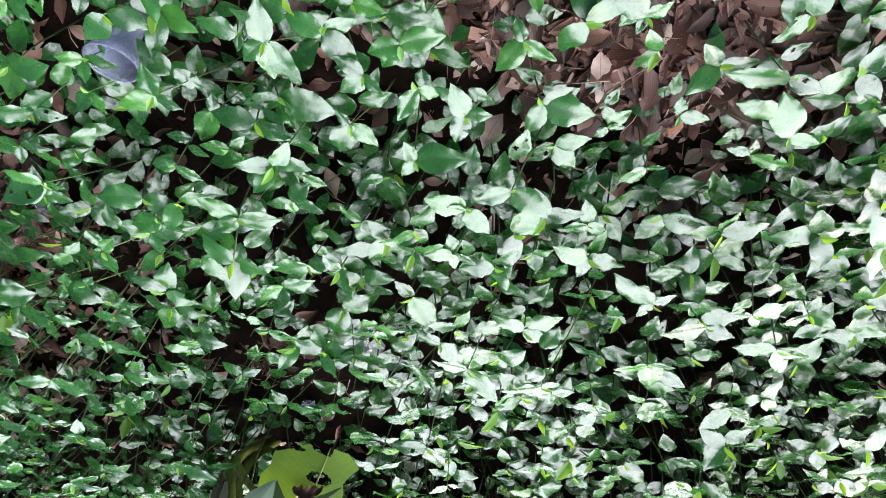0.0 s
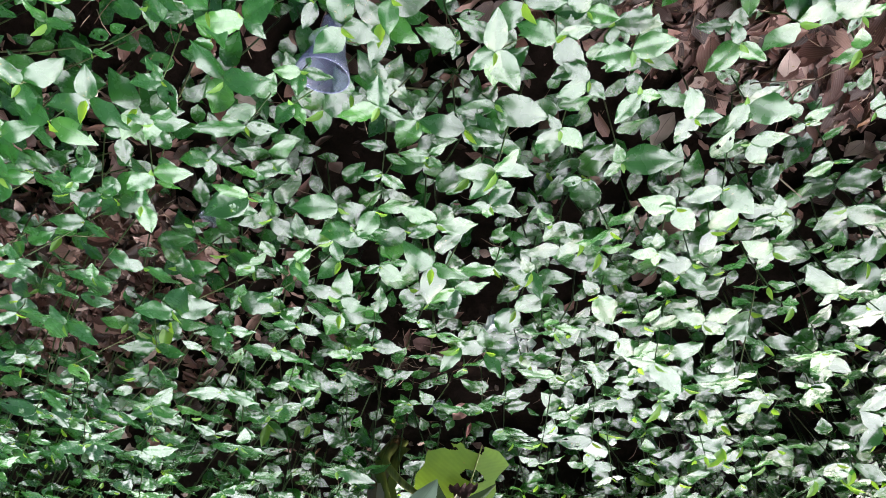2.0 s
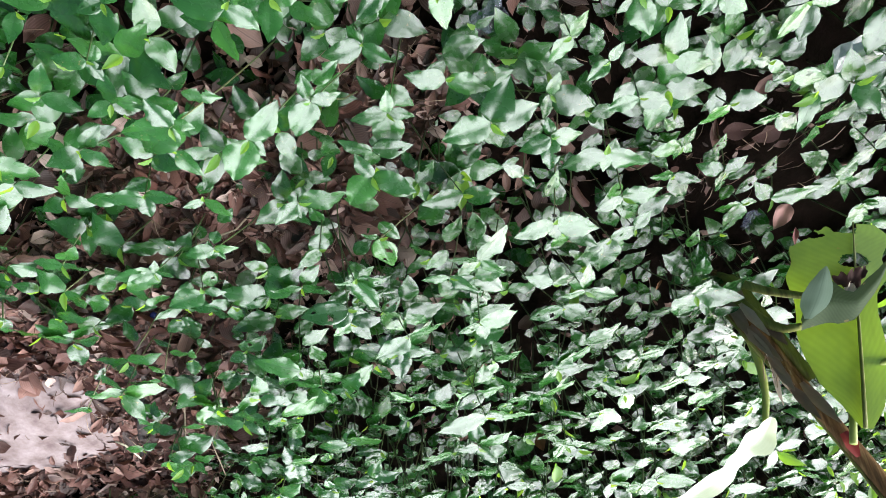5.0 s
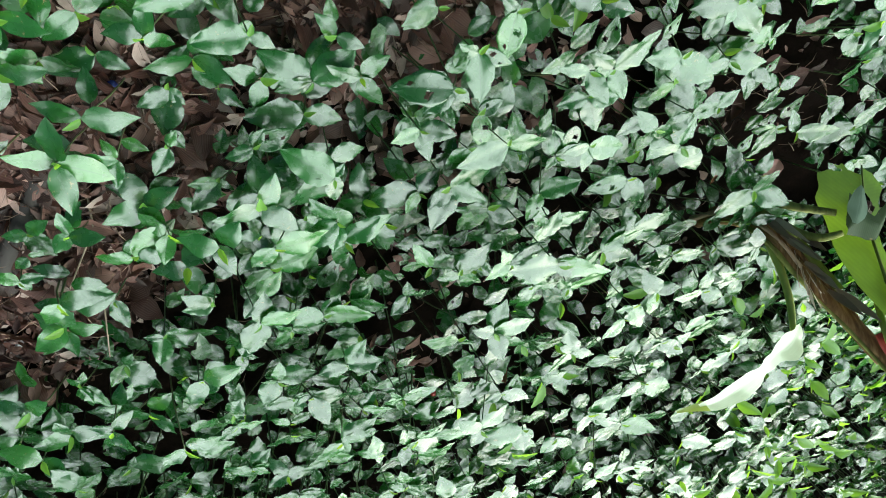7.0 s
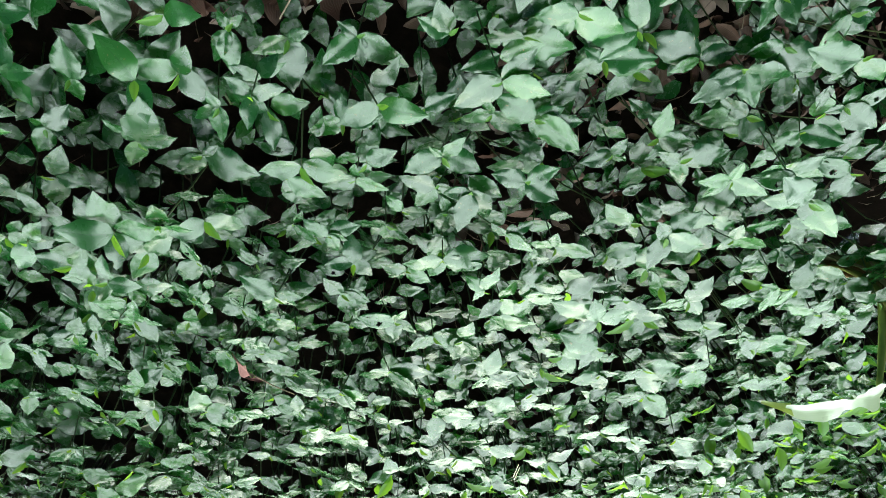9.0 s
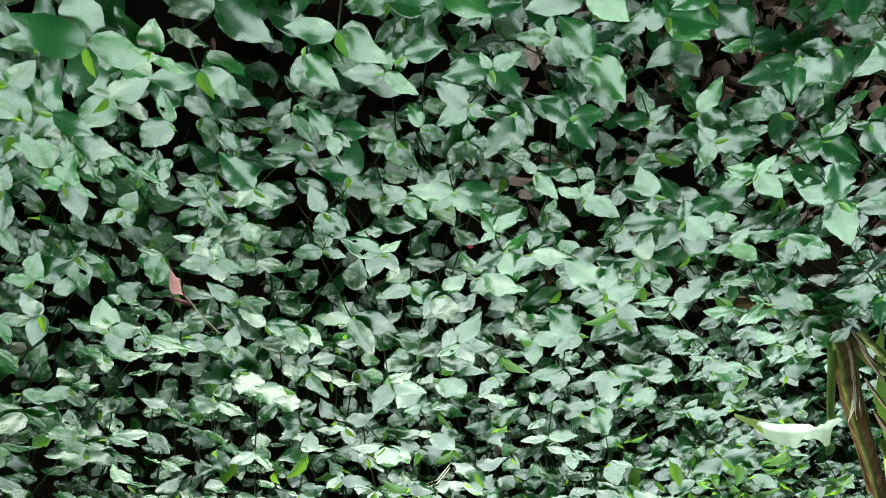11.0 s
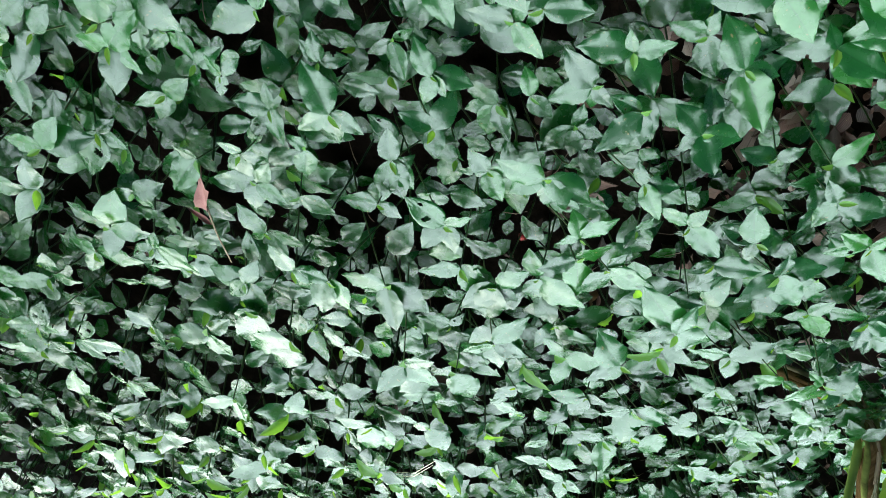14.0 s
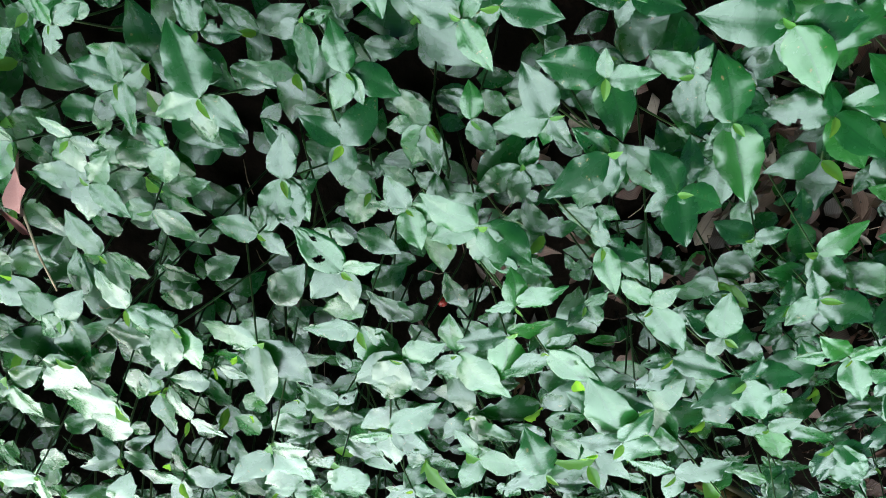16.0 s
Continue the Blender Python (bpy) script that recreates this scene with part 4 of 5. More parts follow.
sprig(0.731, 1.058, 0.117, (226, 37), (23, 26))
sprig(0.767, 1.068, 0.112, (200, 45), (72, 75), (85, 92))
sprig(0.228, 1.069, 0.158, (9, 63), (105, 92))
sprig(1.175, 1.078, 0.140, (26, 40), (170, 49), (108, 47))
sprig(-0.178, 1.080, 0.171, (95, 44), (113, 92))
sprig(1.377, 1.114, 0.100, (23, 37), (242, 32), (209, 58))
sprig(1.478, 1.119, 0.078, (63, 48), (245, 26))
sprig(0.315, 1.120, 0.171, (331, 40), (196, 48))
sprig(0.190, 1.123, 0.188, (27, 35), (169, 26))
sprig(1.540, 1.134, 0.077, (85, 41), (294, 32))
sprig(1.696, 1.156, 0.088, (339, 39), (48, 29))
sprig(1.423, 1.166, 0.080, (7, 38), (49, 55), (137, 26))
sprig(0.669, 1.169, 0.166, (247, 48), (177, 43), (67, 70), (159, 73))
sprig(1.318, 1.171, 0.096, (318, 44), (237, 55), (43, 61), (101, 36))
sprig(0.640, 1.213, 0.135, (42, 50), (193, 65), (107, 50), (268, 60))
sprig(1.357, 1.233, 0.146, (51, 48), (187, 71))
sprig(1.312, 1.236, 0.064, (43, 46), (179, 30), (90, 44))
sprig(1.676, 1.263, 0.015, (11, 35), (216, 41), (118, 54))
sprig(0.995, 1.274, 0.130, (103, 73), (25, 36))
sprig(0.683, 1.276, 0.143, (186, 69), (103, 38))
sprig(0.751, 1.289, 0.132, (17, 52), (184, 56), (60, 41))
sprig(1.680, 1.302, 0.073, (344, 32), (190, 33), (108, 26))
sprig(1.068, 1.298, 0.112, (2, 41), (139, 39), (262, 33))
sprig(1.442, 1.345, 0.099, (9, 43), (326, 49))
sprig(0.846, 1.337, 0.199, (30, 26), (123, 60))
sprig(0.611, 1.346, 0.125, (350, 38), (145, 26), (203, 35))
sprig(1.252, 1.356, 0.094, (168, 59), (215, 38))
sprig(1.584, 1.375, 0.023, (309, 54), (105, 53), (11, 26))
sprig(0.838, 1.377, 0.176, (51, 47), (221, 26))
sprig(1.410, 1.435, 0.103, (246, 44), (82, 35), (157, 26))
sprig(0.752, 1.439, 0.168, (58, 37), (151, 56))
sprig(0.837, 1.463, 0.158, (47, 44), (149, 34), (222, 38))
sprig(0.675, 1.463, 0.134, (73, 26), (231, 73))
sprig(1.033, 1.480, 0.197, (29, 33), (153, 55))
sprig(1.178, 1.510, 0.170, (308, 26), (140, 29), (193, 36))
sprig(0.784, 1.503, 0.184, (59, 43))
sprig(0.729, 1.519, 0.128, (47, 63), (162, 39))
sprig(0.642, 1.523, 0.153, (46, 26), (217, 65), (301, 33))
sprig(0.733, 1.552, 0.137, (153, 70))
sprig(1.608, 1.588, 0.073, (333, 26), (123, 51), (72, 45))
sprig(0.854, 1.581, 0.166, (72, 47), (216, 66), (159, 77))
sprig(0.901, 1.633, 0.159, (140, 49), (70, 50), (233, 33))
sprig(0.768, 1.636, 0.145, (42, 57), (164, 80), (259, 41))
sprig(0.641, 1.681, 0.163, (164, 72), (220, 56))
sprig(0.990, 1.711, 0.177, (123, 51), (237, 26))
sprig(0.742, 1.713, 0.179, (45, 43), (157, 47), (210, 40))
sprig(0.825, 1.716, 0.190, (80, 47), (225, 51))
sprig(0.908, 1.733, 0.155, (41, 43), (166, 39))
sprig(1.112, 1.752, 0.158, (300, 26), (44, 34))
sprig(0.541, 1.749, 0.138, (51, 41), (211, 57))
sprig(1.536, 1.774, 0.132, (326, 41), (94, 52))
sprig(1.021, 1.780, 0.154, (176, 83))
sprig(1.042, 1.807, 0.165, (52, 47), (111, 57), (293, 36))
sprig(0.975, 1.837, 0.193, (182, 56), (93, 29))
sprig(1.499, 1.872, 0.086, (282, 34), (149, 26), (3, 40))
sprig(1.534, 1.885, 0.074, (106, 27), (193, 29), (53, 43))
sprig(1.154, 1.878, 0.180, (8, 40), (212, 39))
sprig(1.585, 1.887, 0.167, (333, 48))
sprig(1.315, 1.895, 0.134, (14, 45), (114, 26), (182, 54))
sprig(1.558, 1.911, 0.134, (289, 57), (64, 36), (147, 50), (199, 36))
sprig(1.420, 1.916, 0.120, (21, 29), (120, 55), (92, 55))
sprig(1.483, 1.918, 0.089, (284, 39), (85, 38), (131, 36))
sprig(1.516, 1.922, 0.056, (34, 33), (155, 26))
sprig(0.963, 1.929, 0.154, (148, 78), (54, 53), (173, 84))
sprig(1.590, 1.975, 0.116, (298, 36), (127, 59))
sprig(1.451, 1.988, 0.097, (345, 26), (122, 57))
sprig(1.612, 1.996, 0.116, (281, 48), (113, 52), (64, 54))
sprig(1.715, 1.998, 0.119, (309, 29), (109, 60), (139, 35))
sprig(1.481, 1.998, 0.106, (283, 26), (132, 66), (210, 33))
sprig(1.411, 2.001, 0.120, (271, 43), (75, 38), (174, 33))
sprig(1.310, 2.001, 0.136, (10, 58), (221, 39), (133, 27), (67, 43))
sprig(1.355, 2.008, 0.149, (318, 27), (100, 40), (208, 58))
sprig(1.568, 2.033, 0.099, (41, 50), (166, 50), (93, 30))
sprig(1.208, 2.038, 0.142, (81, 57), (179, 53), (290, 44))
sprig(1.494, 2.048, 0.124, (301, 47), (63, 44), (262, 57))
sprig(1.648, 2.052, 0.116, (26, 40), (180, 27), (130, 43))
sprig(1.591, 2.063, 0.111, (73, 50), (184, 26))
sprig(1.110, 2.060, 0.164, (84, 49), (169, 48))
sprig(1.295, 2.080, 0.111, (70, 35), (257, 36))
sprig(1.352, 2.105, 0.105, (29, 33), (131, 42), (237, 57))
sprig(1.239, 2.103, 0.127, (13, 41), (163, 54))
sprig(1.573, 2.110, 0.115, (52, 42), (212, 36), (113, 33))
sprig(1.157, 2.102, 0.126, (32, 33), (139, 58))
sprig(1.038, 2.126, 0.171, (86, 50), (195, 40))
sprig(1.518, 2.139, 0.112, (342, 52), (184, 26))
sprig(1.479, 2.141, 0.109, (235, 47), (136, 51), (29, 37))
sprig(1.620, 2.146, 0.119, (241, 26), (102, 46))
sprig(1.231, 2.147, 0.142, (45, 49), (172, 46))
sprig(1.495, 2.170, 0.106, (128, 56), (356, 34))
sprig(1.178, 2.180, 0.145, (29, 26), (194, 33), (195, 54))
sprig(1.416, 2.198, 0.096, (342, 34), (92, 49))
sprig(1.254, 2.208, 0.124, (84, 54), (219, 46))
sprig(1.305, 2.212, 0.140, (312, 49), (73, 43), (213, 26))
sprig(1.385, 2.219, 0.114, (208, 45))
sprig(1.523, 2.241, 0.119, (77, 59), (202, 31), (118, 62))
sprig(1.265, 2.241, 0.123, (73, 54), (219, 35))
sprig(1.128, 2.242, 0.146, (59, 26), (182, 29), (277, 48))
sprig(1.359, 2.256, 0.110, (90, 68), (162, 57), (203, 40))
sprig(1.168, 2.265, 0.128, (331, 57), (212, 49))
sprig(1.486, 2.291, 0.120, (28, 44), (169, 63))
sprig(1.339, 2.341, 0.104, (56, 46), (221, 59), (129, 58))
sprig(1.186, 2.363, 0.107, (43, 38), (203, 31))
sprig(1.243, 2.398, 0.119, (338, 66), (255, 54), (153, 49))
sprig(1.320, 2.487, 0.120, (34, 52), (230, 71), (296, 78))

# the tallest sprigs
sprig(-0.058, 0.309, 0.150, (31, 49), (100, 29), (258, 25))
sprig(0.757, 0.366, 0.150, (312, 60), (92, 52))
sprig(0.718, 0.374, 0.151, (6, 59), (212, 47), (129, 33))
sprig(-0.013, 0.377, 0.071, (322, 57), (217, 34), (75, 24))
sprig(0.358, 0.395, 0.136, (345, 50), (137, 53), (201, 44))
sprig(0.127, 0.410, 0.082, (295, 29), (147, 50), (55, 52))
sprig(0.428, 0.410, 0.137, (269, 55), (42, 40), (94, 54), (118, 70))
sprig(0.475, 0.415, 0.092, (343, 53), (80, 24))
sprig(-0.185, 0.432, 0.100, (1, 84), (354, 38), (162, 45))
sprig(0.667, 0.448, 0.117, (355, 34), (159, 43), (76, 37))
sprig(0.837, 0.458, 0.136, (295, 33), (12, 49), (96, 49))
sprig(0.190, 0.472, 0.169, (291, 44), (185, 32), (77, 47))
sprig(0.566, 0.476, 0.154, (265, 50), (25, 60), (148, 36))
sprig(0.424, 0.483, 0.118, (22, 55), (102, 52), (162, 76))
sprig(0.096, 0.489, 0.077, (68, 48), (202, 50), (170, 68))
sprig(-0.196, 0.496, 0.120, (292, 61), (177, 36))
sprig(-0.080, 0.502, 0.060, (179, 39), (278, 28))
sprig(0.740, 0.514, 0.139, (359, 71), (164, 40))
sprig(0.009, 0.519, 0.069, (51, 24), (178, 24), (227, 38))
sprig(0.524, 0.521, 0.092, (264, 28), (59, 58), (123, 31))
sprig(-0.182, 0.546, 0.067, (159, 59), (276, 24), (355, 33))
sprig(1.252, 0.546, 0.169, (222, 39), (53, 56), (3, 33))
sprig(0.073, 0.548, 0.070, (200, 48), (131, 48), (44, 50))
sprig(0.254, 0.559, 0.120, (293, 34), (190, 83), (57, 33))
sprig(0.508, 0.571, 0.097, (115, 35), (357, 42), (218, 31))
sprig(1.117, 0.579, 0.216, (333, 63), (116, 43), (306, 34))
sprig(0.569, 0.581, 0.132, (137, 41), (11, 31))
sprig(0.877, 0.588, 0.142, (32, 51), (178, 53))
sprig(0.819, 0.592, 0.087, (4, 44), (74, 32), (167, 43))
sprig(0.298, 0.597, 0.100, (15, 31), (145, 38), (99, 75))
sprig(1.091, 0.601, 0.139, (244, 49), (175, 37), (65, 52), (357, 38))
sprig(0.996, 0.607, 0.133, (211, 42), (357, 44), (41, 40))
sprig(0.746, 0.607, 0.158, (334, 48), (28, 84), (160, 29))
sprig(0.422, 0.631, 0.122, (229, 48), (25, 44), (86, 32), (165, 48))
sprig(0.635, 0.643, 0.120, (3, 65), (160, 61))
sprig(0.910, 0.645, 0.130, (251, 34), (86, 53))
sprig(0.197, 0.668, 0.169, (3, 36), (96, 27), (167, 35), (281, 32))
sprig(1.224, 0.673, 0.235, (271, 47), (359, 62), (32, 70), (148, 25))
sprig(0.615, 0.680, 0.123, (16, 55), (138, 45), (46, 40), (177, 53))
sprig(1.016, 0.689, 0.109, (356, 51), (132, 43), (294, 27))
sprig(1.081, 0.708, 0.189, (172, 35), (265, 34), (50, 59))
sprig(0.695, 0.716, 0.152, (228, 39), (101, 52), (33, 30))
sprig(-0.211, 0.740, 0.157, (6, 40), (202, 54), (118, 32))
sprig(0.411, 0.743, 0.113, (22, 71), (189, 46), (117, 33))
sprig(-0.080, 0.745, 0.142, (323, 84), (215, 35), (64, 34))
sprig(1.184, 0.747, 0.150, (215, 71), (48, 75), (101, 33))
sprig(0.772, 0.749, 0.123, (222, 36), (44, 43))
sprig(0.930, 0.750, 0.138, (332, 50), (150, 56))
sprig(1.011, 0.768, 0.140, (252, 33), (145, 37), (1, 47), (69, 84))
sprig(0.737, 0.780, 0.152, (229, 28), (36, 37))
sprig(-0.259, 0.798, 0.157, (16, 56), (114, 52), (161, 58))
sprig(1.377, 0.804, 0.099, (341, 59), (68, 41), (167, 48))
sprig(0.891, 0.810, 0.161, (9, 65), (237, 67), (179, 64))
sprig(0.469, 0.814, 0.078, (193, 55), (44, 57), (80, 54))
sprig(1.048, 0.823, 0.187, (285, 38), (41, 62), (143, 59))
sprig(0.371, 0.848, 0.083, (213, 70), (72, 66))
sprig(0.823, 0.861, 0.146, (16, 45), (81, 51), (159, 45), (270, 27))
sprig(-0.096, 0.862, 0.140, (5, 49), (168, 45), (107, 69))
sprig(1.173, 0.865, 0.120, (25, 47), (174, 68))
sprig(0.596, 0.889, 0.138, (35, 44), (171, 47))
sprig(0.756, 0.915, 0.130, (13, 62), (144, 69), (75, 31))
sprig(0.953, 0.917, 0.130, (351, 59), (165, 49))
sprig(1.429, 0.923, 0.100, (241, 25), (351, 63), (127, 30), (26, 75))
sprig(0.037, 0.937, 0.140, (348, 48), (205, 38), (92, 34))
sprig(-0.237, 0.946, 0.130, (59, 61), (139, 58), (344, 36))
sprig(-0.110, 0.950, 0.130, (126, 77), (333, 31), (150, 59))
sprig(0.845, 0.977, 0.166, (1, 57), (175, 35), (88, 33), (153, 65))
sprig(0.996, 0.982, 0.215, (0, 39), (132, 50))
sprig(0.953, 0.984, 0.195, (224, 68), (333, 47), (123, 49), (31, 44))
sprig(0.744, 0.990, 0.130, (16, 41), (184, 54))
sprig(1.300, 1.035, 0.080, (221, 68), (17, 50), (331, 75))
sprig(0.867, 1.068, 0.180, (321, 44), (158, 40))
sprig(0.979, 1.073, 0.218, (15, 35), (172, 56), (88, 38))
sprig(1.082, 1.073, 0.209, (27, 68), (178, 54))
sprig(1.312, 1.080, 0.070, (3, 84), (166, 54))
sprig(0.825, 1.091, 0.184, (8, 37), (135, 61), (251, 46))
sprig(1.104, 1.110, 0.125, (54, 44), (182, 69))
sprig(0.992, 1.111, 0.157, (68, 24), (188, 63), (282, 34))
sprig(1.282, 1.136, 0.151, (330, 84), (97, 40), (46, 75), (238, 25))
sprig(1.127, 1.159, 0.135, (201, 77), (55, 44), (156, 59), (76, 81))
sprig(0.859, 1.161, 0.130, (21, 61), (131, 57))
sprig(1.003, 1.168, 0.150, (77, 45), (206, 60))
sprig(1.159, 1.185, 0.096, (239, 47), (66, 39), (21, 84))
sprig(1.068, 1.197, 0.130, (6, 49), (166, 56), (56, 61))
sprig(1.276, 1.207, 0.130, (43, 65), (86, 55), (313, 52))
sprig(0.984, 1.209, 0.161, (50, 47), (209, 54), (161, 37))
sprig(1.011, 1.219, 0.255, (357, 77), (41, 53), (151, 38), (177, 79))
sprig(0.837, 1.242, 0.140, (295, 45), (208, 64), (165, 49))
sprig(1.259, 1.260, 0.090, (6, 30), (224, 66), (82, 56), (209, 84))
sprig(0.893, 1.261, 0.160, (241, 49), (165, 60), (213, 72), (57, 69))
sprig(1.039, 1.265, 0.170, (303, 35), (195, 60), (43, 44), (101, 49))
sprig(1.538, 1.272, 0.080, (8, 49), (218, 84), (175, 49))
sprig(1.143, 1.286, 0.130, (305, 51), (209, 53))
sprig(1.105, 1.290, 0.149, (14, 34), (234, 63), (144, 46))
sprig(1.363, 1.297, 0.090, (46, 57), (197, 78), (254, 48))
sprig(0.989, 1.320, 0.150, (75, 43), (181, 48))
sprig(0.931, 1.329, 0.150, (305, 39), (99, 30), (194, 66))
sprig(1.380, 1.339, 0.160, (203, 57), (263, 51), (45, 41), (74, 66))
sprig(1.170, 1.340, 0.120, (279, 30), (58, 44), (176, 32))
sprig(1.293, 1.363, 0.120, (8, 60), (238, 40), (139, 32), (187, 78))
sprig(1.055, 1.373, 0.184, (342, 38), (112, 57), (196, 64), (258, 55))
sprig(1.105, 1.389, 0.172, (355, 55), (152, 32), (47, 45))
sprig(1.338, 1.391, 0.110, (327, 27), (54, 41), (182, 51))
sprig(1.242, 1.402, 0.120, (353, 48), (48, 71))
sprig(1.518, 1.421, 0.060, (358, 29), (79, 58), (185, 84), (133, 45))
sprig(1.264, 1.424, 0.161, (24, 45), (237, 46), (184, 53), (123, 31))
sprig(0.914, 1.438, 0.170, (289, 61), (167, 43), (62, 57))
sprig(1.103, 1.440, 0.181, (249, 51), (102, 30), (147, 40))
sprig(1.190, 1.462, 0.203, (308, 29), (205, 55), (47, 34))
sprig(1.362, 1.466, 0.131, (354, 24), (264, 41), (66, 54), (189, 57))
sprig(1.314, 1.476, 0.162, (112, 58), (44, 35), (154, 64))
sprig(1.580, 1.476, 0.045, (241, 29), (57, 49), (135, 52), (125, 84))
sprig(1.244, 1.492, 0.182, (4, 26), (189, 44), (243, 37))
sprig(1.078, 1.505, 0.241, (324, 48), (77, 40), (219, 53), (18, 71))
sprig(1.643, 1.506, 0.050, (97, 49), (125, 57), (331, 24), (256, 25))
sprig(1.337, 1.511, 0.123, (17, 50), (94, 49), (206, 34), (160, 32))
sprig(1.476, 1.514, 0.085, (309, 38), (58, 49), (229, 53))
sprig(1.429, 1.534, 0.115, (249, 48), (124, 27))
sprig(1.292, 1.538, 0.115, (156, 36), (234, 31), (113, 50), (328, 28))
sprig(1.161, 1.552, 0.199, (135, 59), (229, 58), (304, 29))
sprig(1.425, 1.564, 0.110, (204, 45), (59, 49), (303, 27))
sprig(1.220, 1.570, 0.201, (355, 34), (283, 44), (94, 26))
sprig(1.345, 1.571, 0.110, (353, 31), (198, 39))
sprig(0.982, 1.574, 0.186, (9, 70), (133, 34), (101, 53))
sprig(1.172, 1.582, 0.180, (85, 44), (165, 61), (283, 44))
sprig(1.270, 1.585, 0.152, (46, 55), (216, 65), (181, 58), (104, 44))
sprig(1.345, 1.607, 0.100, (28, 44), (184, 45), (150, 50), (90, 36))
sprig(1.490, 1.625, 0.085, (184, 58), (133, 38), (149, 63))
sprig(1.147, 1.630, 0.163, (156, 47), (218, 68), (356, 46))
sprig(1.289, 1.640, 0.130, (10, 41), (74, 32), (183, 42), (231, 33))
sprig(1.408, 1.656, 0.115, (3, 40), (144, 34), (188, 29), (231, 44))
sprig(1.762, 1.658, 0.060, (295, 62), (246, 24), (122, 38))
sprig(1.593, 1.659, 0.075, (250, 24), (73, 54), (48, 66), (192, 84))
sprig(1.283, 1.673, 0.075, (37, 41), (137, 52))
sprig(1.667, 1.675, 0.090, (291, 70), (217, 45), (100, 50), (0, 46))
sprig(1.163, 1.677, 0.174, (146, 65), (207, 36), (291, 45), (116, 61))
sprig(1.446, 1.681, 0.090, (181, 40), (99, 31), (275, 24))
sprig(1.270, 1.700, 0.171, (27, 54), (277, 34), (82, 27), (177, 42), (126, 44))
sprig(1.090, 1.708, 0.188, (97, 42), (294, 59), (218, 49), (172, 48))
sprig(1.189, 1.710, 0.150, (79, 49), (67, 50), (203, 64), (223, 33))
sprig(1.761, 1.726, 0.075, (257, 45), (93, 50), (25, 24))
sprig(1.336, 1.732, 0.119, (340, 44), (145, 55), (171, 52), (188, 45))
sprig(1.462, 1.752, 0.110, (347, 31), (19, 28), (254, 32))
sprig(1.431, 1.753, 0.161, (3, 54), (103, 43), (215, 38), (161, 42))
sprig(1.304, 1.762, 0.140, (67, 41), (213, 31))
sprig(1.727, 1.781, 0.085, (105, 56), (199, 40), (282, 51))
sprig(1.207, 1.797, 0.160, (61, 52), (172, 66), (207, 67))
sprig(1.397, 1.797, 0.145, (150, 40), (35, 24))
sprig(1.450, 1.808, 0.144, (340, 29), (61, 38), (172, 41))
sprig(1.098, 1.822, 0.185, (120, 56), (285, 51), (199, 65))
sprig(1.496, 1.833, 0.140, (17, 24), (286, 24), (144, 24))
sprig(1.274, 1.833, 0.201, (46, 32), (146, 53), (181, 47))
sprig(1.346, 1.833, 0.139, (207, 46), (93, 34))
sprig(1.422, 1.855, 0.155, (238, 25), (137, 50), (32, 26))
sprig(1.386, 1.859, 0.155, (219, 38), (305, 38), (145, 38), (70, 48))
sprig(1.294, 1.865, 0.190, (10, 40), (212, 38), (174, 57))
sprig(1.195, 1.926, 0.184, (101, 84), (135, 71))
sprig(1.282, 1.935, 0.167, (307, 39), (115, 41), (176, 63), (60, 48))
sprig(1.245, 1.937, 0.183, (133, 75), (112, 53))

# sprigs crowding round the foot of the broad-leaved plant
sprig(0.576, 1.049, 0.050, (203, 38), (75, 43), (332, 42))
sprig(0.552, 1.119, 0.045, (15, 40), (66, 65), (159, 28))
sprig(0.413, 1.109, 0.060, (247, 46), (44, 63), (140, 41))
sprig(0.368, 1.176, 0.050, (151, 34), (76, 59), (169, 50))
sprig(0.372, 1.060, 0.075, (224, 46), (41, 42), (185, 33))
sprig(0.505, 1.128, 0.040, (191, 75), (301, 47))
sprig(0.643, 0.967, 0.080, (227, 35), (354, 45), (127, 28), (70, 30))
sprig(0.657, 1.013, 0.075, (151, 42), (349, 35), (104, 55))
sprig(0.681, 1.127, 0.060, (102, 30), (159, 40), (303, 22))
sprig(0.652, 1.153, 0.150, (15, 30), (110, 34), (262, 40))
sprig(0.640, 1.231, 0.150, (200, 40), (300, 38), (80, 42))
sprig(0.645, 1.325, 0.165, (30, 48), (330, 46), (200, 40), (110, 38))
sprig(0.622, 1.268, 0.165, (300, 44), (20, 46), (90, 40))
sprig(0.764, 1.286, 0.150, (200, 50), (75, 46), (330, 40))
sprig(0.800, 1.325, 0.185, (310, 52), (95, 48), (190, 40))
sprig(0.700, 1.345, 0.165, (15, 50), (160, 46), (270, 42))
sprig(0.668, 1.405, 0.150, (60, 48), (210, 44))
sprig(0.725, 1.450, 0.165, (340, 50), (120, 46), (230, 40))

# ---- ground cover: the mat between and beyond them ----
rng = random.Random(21)
leaves, youngs, stems = [], [], []
cells, single = {}, {}
for x, y, z in SPRIGS:
    single.setdefault((int(x // 0.06), int(y // 0.06)), []).append((x, y, z))


def free(x, y, gap):
    i, j = int(x // gap), int(y // gap)
    for a in (i - 1, i, i + 1):
        for b in (j - 1, j, j + 1):
            for px, py in cells.get((a, b), ()):
                if (px - x) ** 2 + (py - y) ** 2 < gap * gap:
                    return False
    cells.setdefault((i, j), []).append((x, y))
    return True


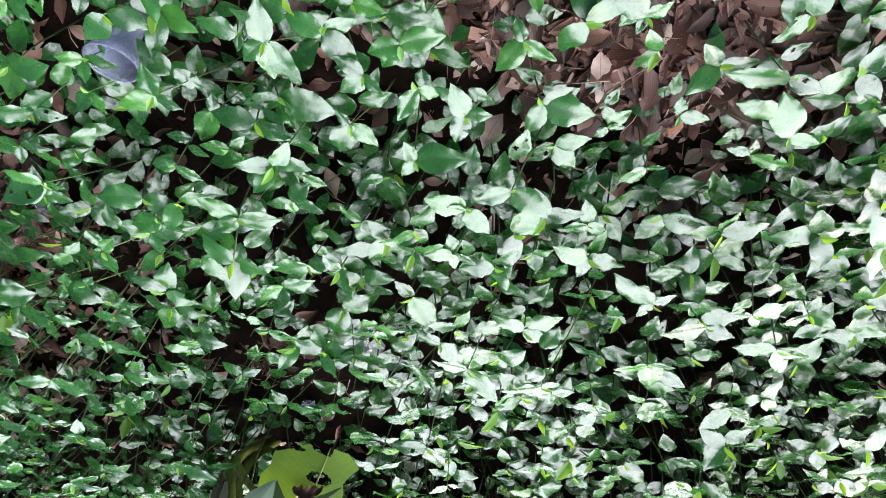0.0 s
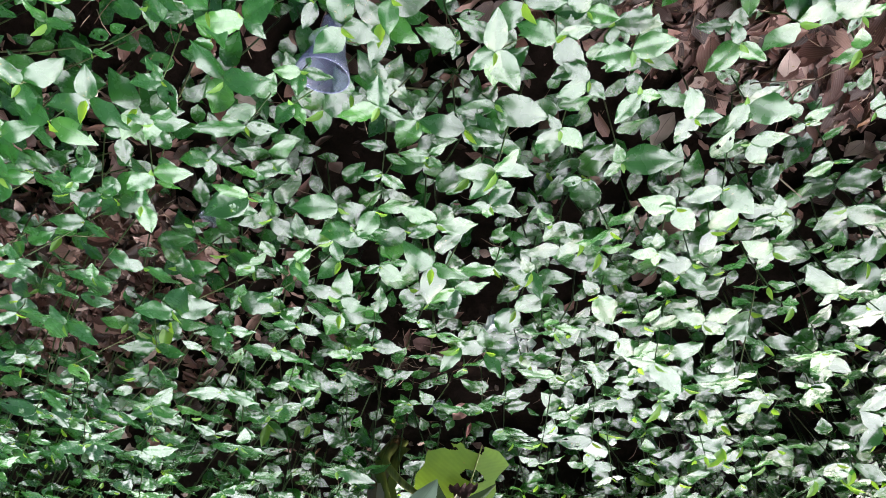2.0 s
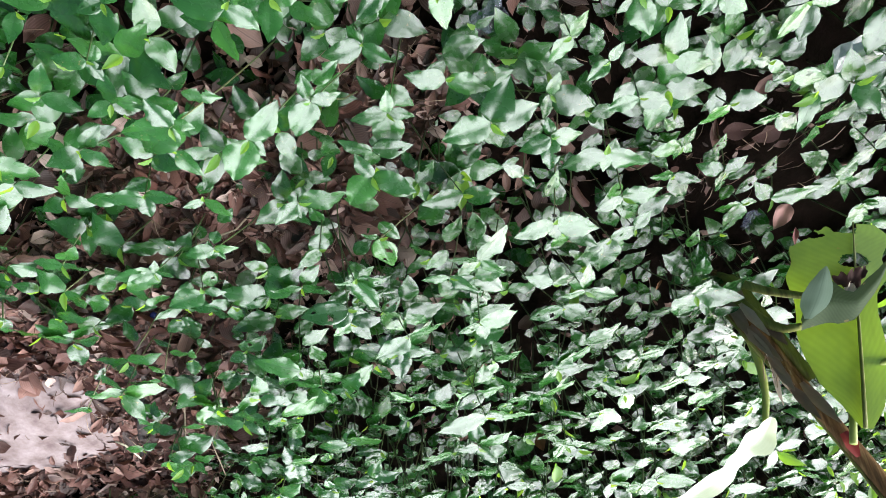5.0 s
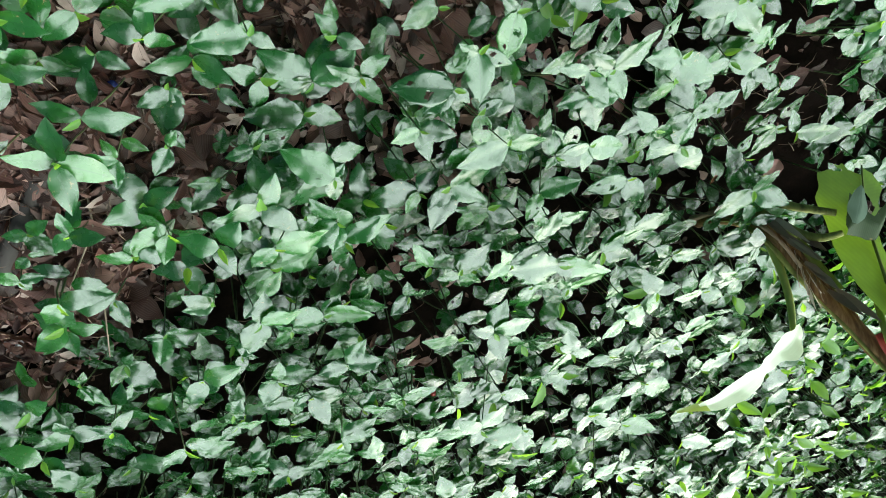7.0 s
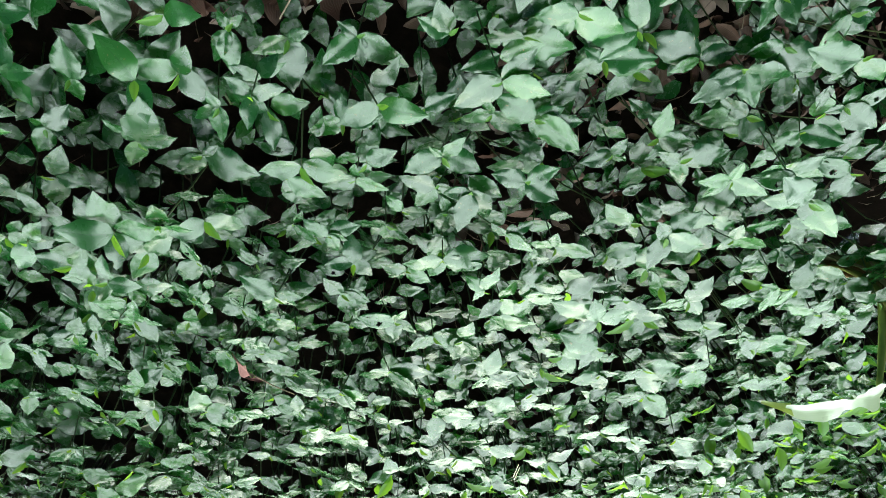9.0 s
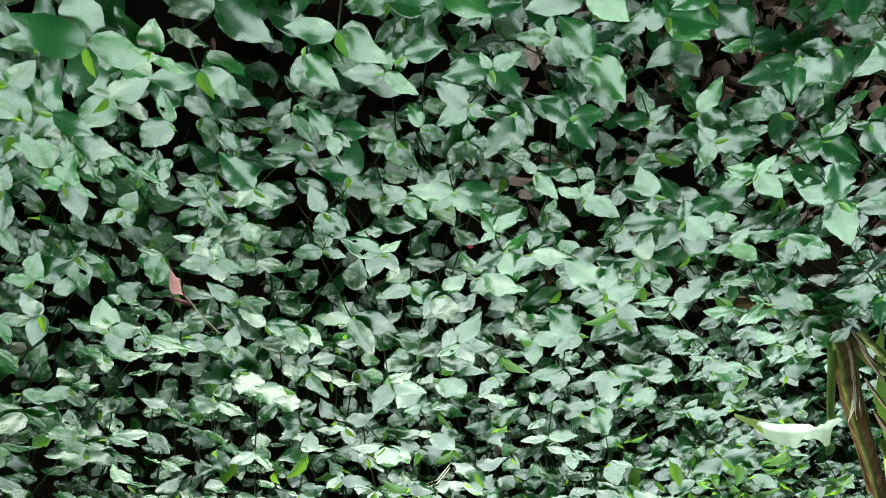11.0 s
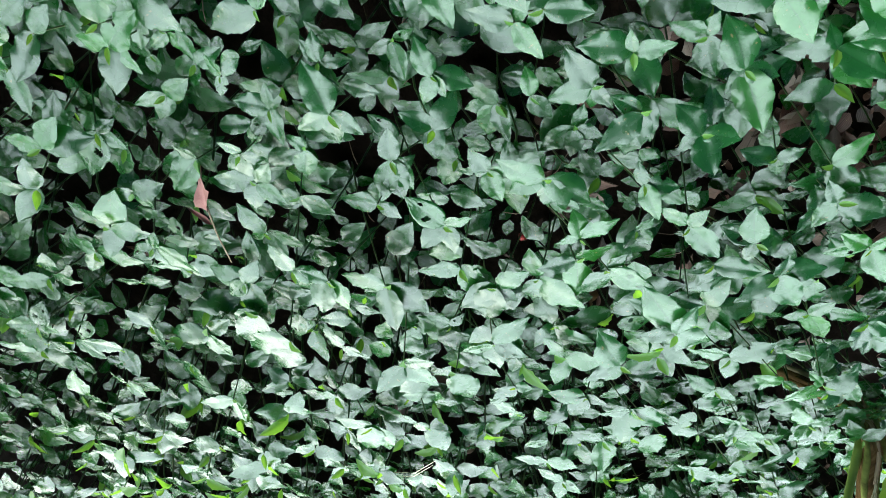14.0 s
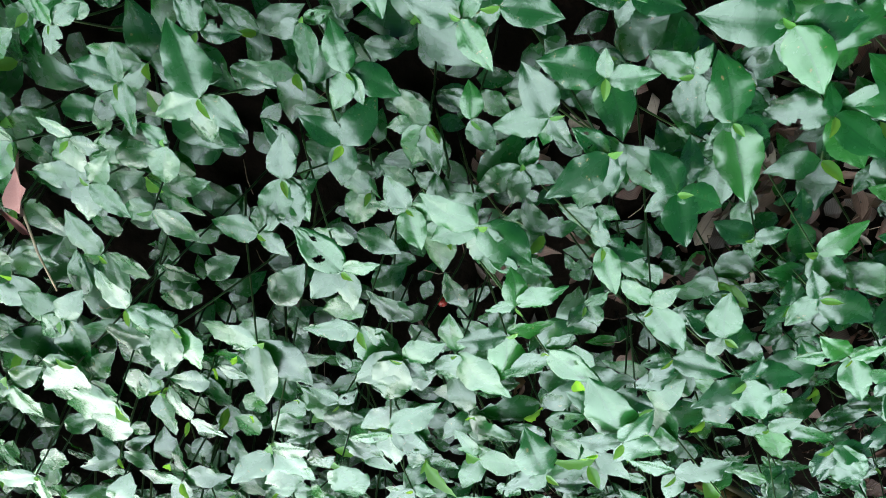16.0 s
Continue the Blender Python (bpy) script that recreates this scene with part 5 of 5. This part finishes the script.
def headroom(x, y):
    """The height that the single sprigs round a place leave for others."""
    i, j = int(x // 0.06), int(y // 0.06)
    top = 9.0
    for a in (i - 1, i, i + 1):
        for b in (j - 1, j, j + 1):
            for px, py, pz in single.get((a, b), ()):
                d = math.hypot(px - x, py - y)
                if d < 0.052:
                    top = min(top, pz - 0.06)
    return top


for k in range(44000):
    x, y = rng.uniform(-1.9, 3.1), rng.uniform(-0.2, 3.7)
    if patch_edge(x, y, 1.0) < 0:
        continue
    if rng.random() < bare(x, y) or not free(x, y, 0.0400 if -1.0 < x < 2.3 and y < 2.8 else 0.056):
        continue
    z = 0.112 + 0.045 * noise.noise(Vector((x * 3.0, y * 3.0, 1.0))) + rng.gauss(0, 0.03)
    if bare(x, y) > 0.3:
        z *= 0.65
    z *= 1 - 0.6 * math.exp(-(((x - 0.44) / 0.2) ** 2 + ((y - 1.13) / 0.15) ** 2))
    if math.hypot((x - 0.68) / 0.16, (y - 1.15) / 0.12) < 1:
        z *= 0.6
        if rng.random() < 0.35:
            continue
    if x < 0.0 and y < 0.9:
        z *= 0.65
    hollow = min(math.hypot((x - 0.50) / 0.17, (y - 1.13) / 0.13), math.hypot((x - 0.74) / 0.13, (y - 1.25) / 0.08))
    if hollow < 1:
        z *= 0.45
        if rng.random() < 0.5:
            continue
    near = math.hypot((x - 0.30) / 0.26, (y - 1.20) / 0.22)
    if near < 1:
        z *= 0.4
    if near < 1 and rng.random() < 0.45:
        continue
    if math.hypot(x - 0.648, y - 0.462) < 0.06:
        z = min(z, 0.03)
    room = headroom(x, y)
    if room < 1 and rng.random() < 0.8:
        continue
    z = min(max(0.03, z), room)
    if z < 0.012:
        continue
    m = Matrix.Translation((x, y, 0)) @ lean_matrix(rng, z)
    for young, kind, pm in sprig_layout(rng, z, random_heads(rng), rng.uniform(0.040, 0.060)):
        (youngs if young else leaves).append(((YOUNG_SHAPES if young else SHAPES)[kind], m @ pm))
    if y > 0.9 and x < 1.3 and rng.random() < (0.55 if x < 0.4 and y > 1.4 else 0.28) + 0.25 * noise.noise(Vector((x * 4, y * 4, 7.0))):
        youngs.append((YOUNG_SHAPES[1], m @ leaf_pose(0, 0, z + 0.006, rng.uniform(0, 360), rng.uniform(0, 45), rng.uniform(-20, 20), rng.uniform(0.034, 0.054))))
    if x < 0.45 and y > 1.35 and rng.random() < 0.5:
        youngs.append((YOUNG_SHAPES[1], m @ leaf_pose(0, 0, z + 0.012, rng.uniform(0, 360), rng.uniform(5, 40), rng.uniform(-25, 25), rng.uniform(0.040, 0.056))))
    fx, fy = rng.uniform(-0.06, 0.06), rng.uniform(-0.06, 0.06)
    sv, sf = tube([(x + fx, y + fy, -0.085), (x + fx * 0.4 + rng.uniform(-0.012, 0.012), y + fy * 0.4 + rng.uniform(-0.012, 0.012), z * 0.45), (x, y, z)], [0.0016, 0.0014, 0.0011], 4)
    stems.append(((np.array(sv), sf, np.zeros((len(sv), 2))), Matrix.Identity(4)))
LOW = [leaf_shape(rng, width=0.26, fold=0.2, droop=0.2, rows=6, cols=4) for k in range(4)]
for k in range(6000):
    x, y = rng.uniform(-0.9, 2.2), rng.uniform(0.3, 2.8)
    if rng.random() < 1.5 * bare(x, y) or math.hypot((x - 0.50) / 0.17, (y - 1.13) / 0.13) < 1 or noise.noise(Vector((x * 6, y * 6, 5.0))) > 0.42:
        continue
    leaves.append((rng.choice(LOW), leaf_pose(x, y, relief(x, y) + rng.uniform(0.0, 0.035), rng.uniform(0, 360), rng.uniform(-15, 25), rng.uniform(-25, 25), rng.uniform(0.030, 0.050))))
bake("ground_cover_foliage", leaves, M_LEAF, "dense mat of glossy green spiderwort leaves over litter", "ground cover")
bake("ground_cover_young_leaves", youngs, M_YOUNG, "pale lime young spiderwort leaf tips among the foliage", "ground cover")
bake("ground_cover_stems", stems, M_STEM, "thin green spiderwort stems under the foliage", "ground cover")
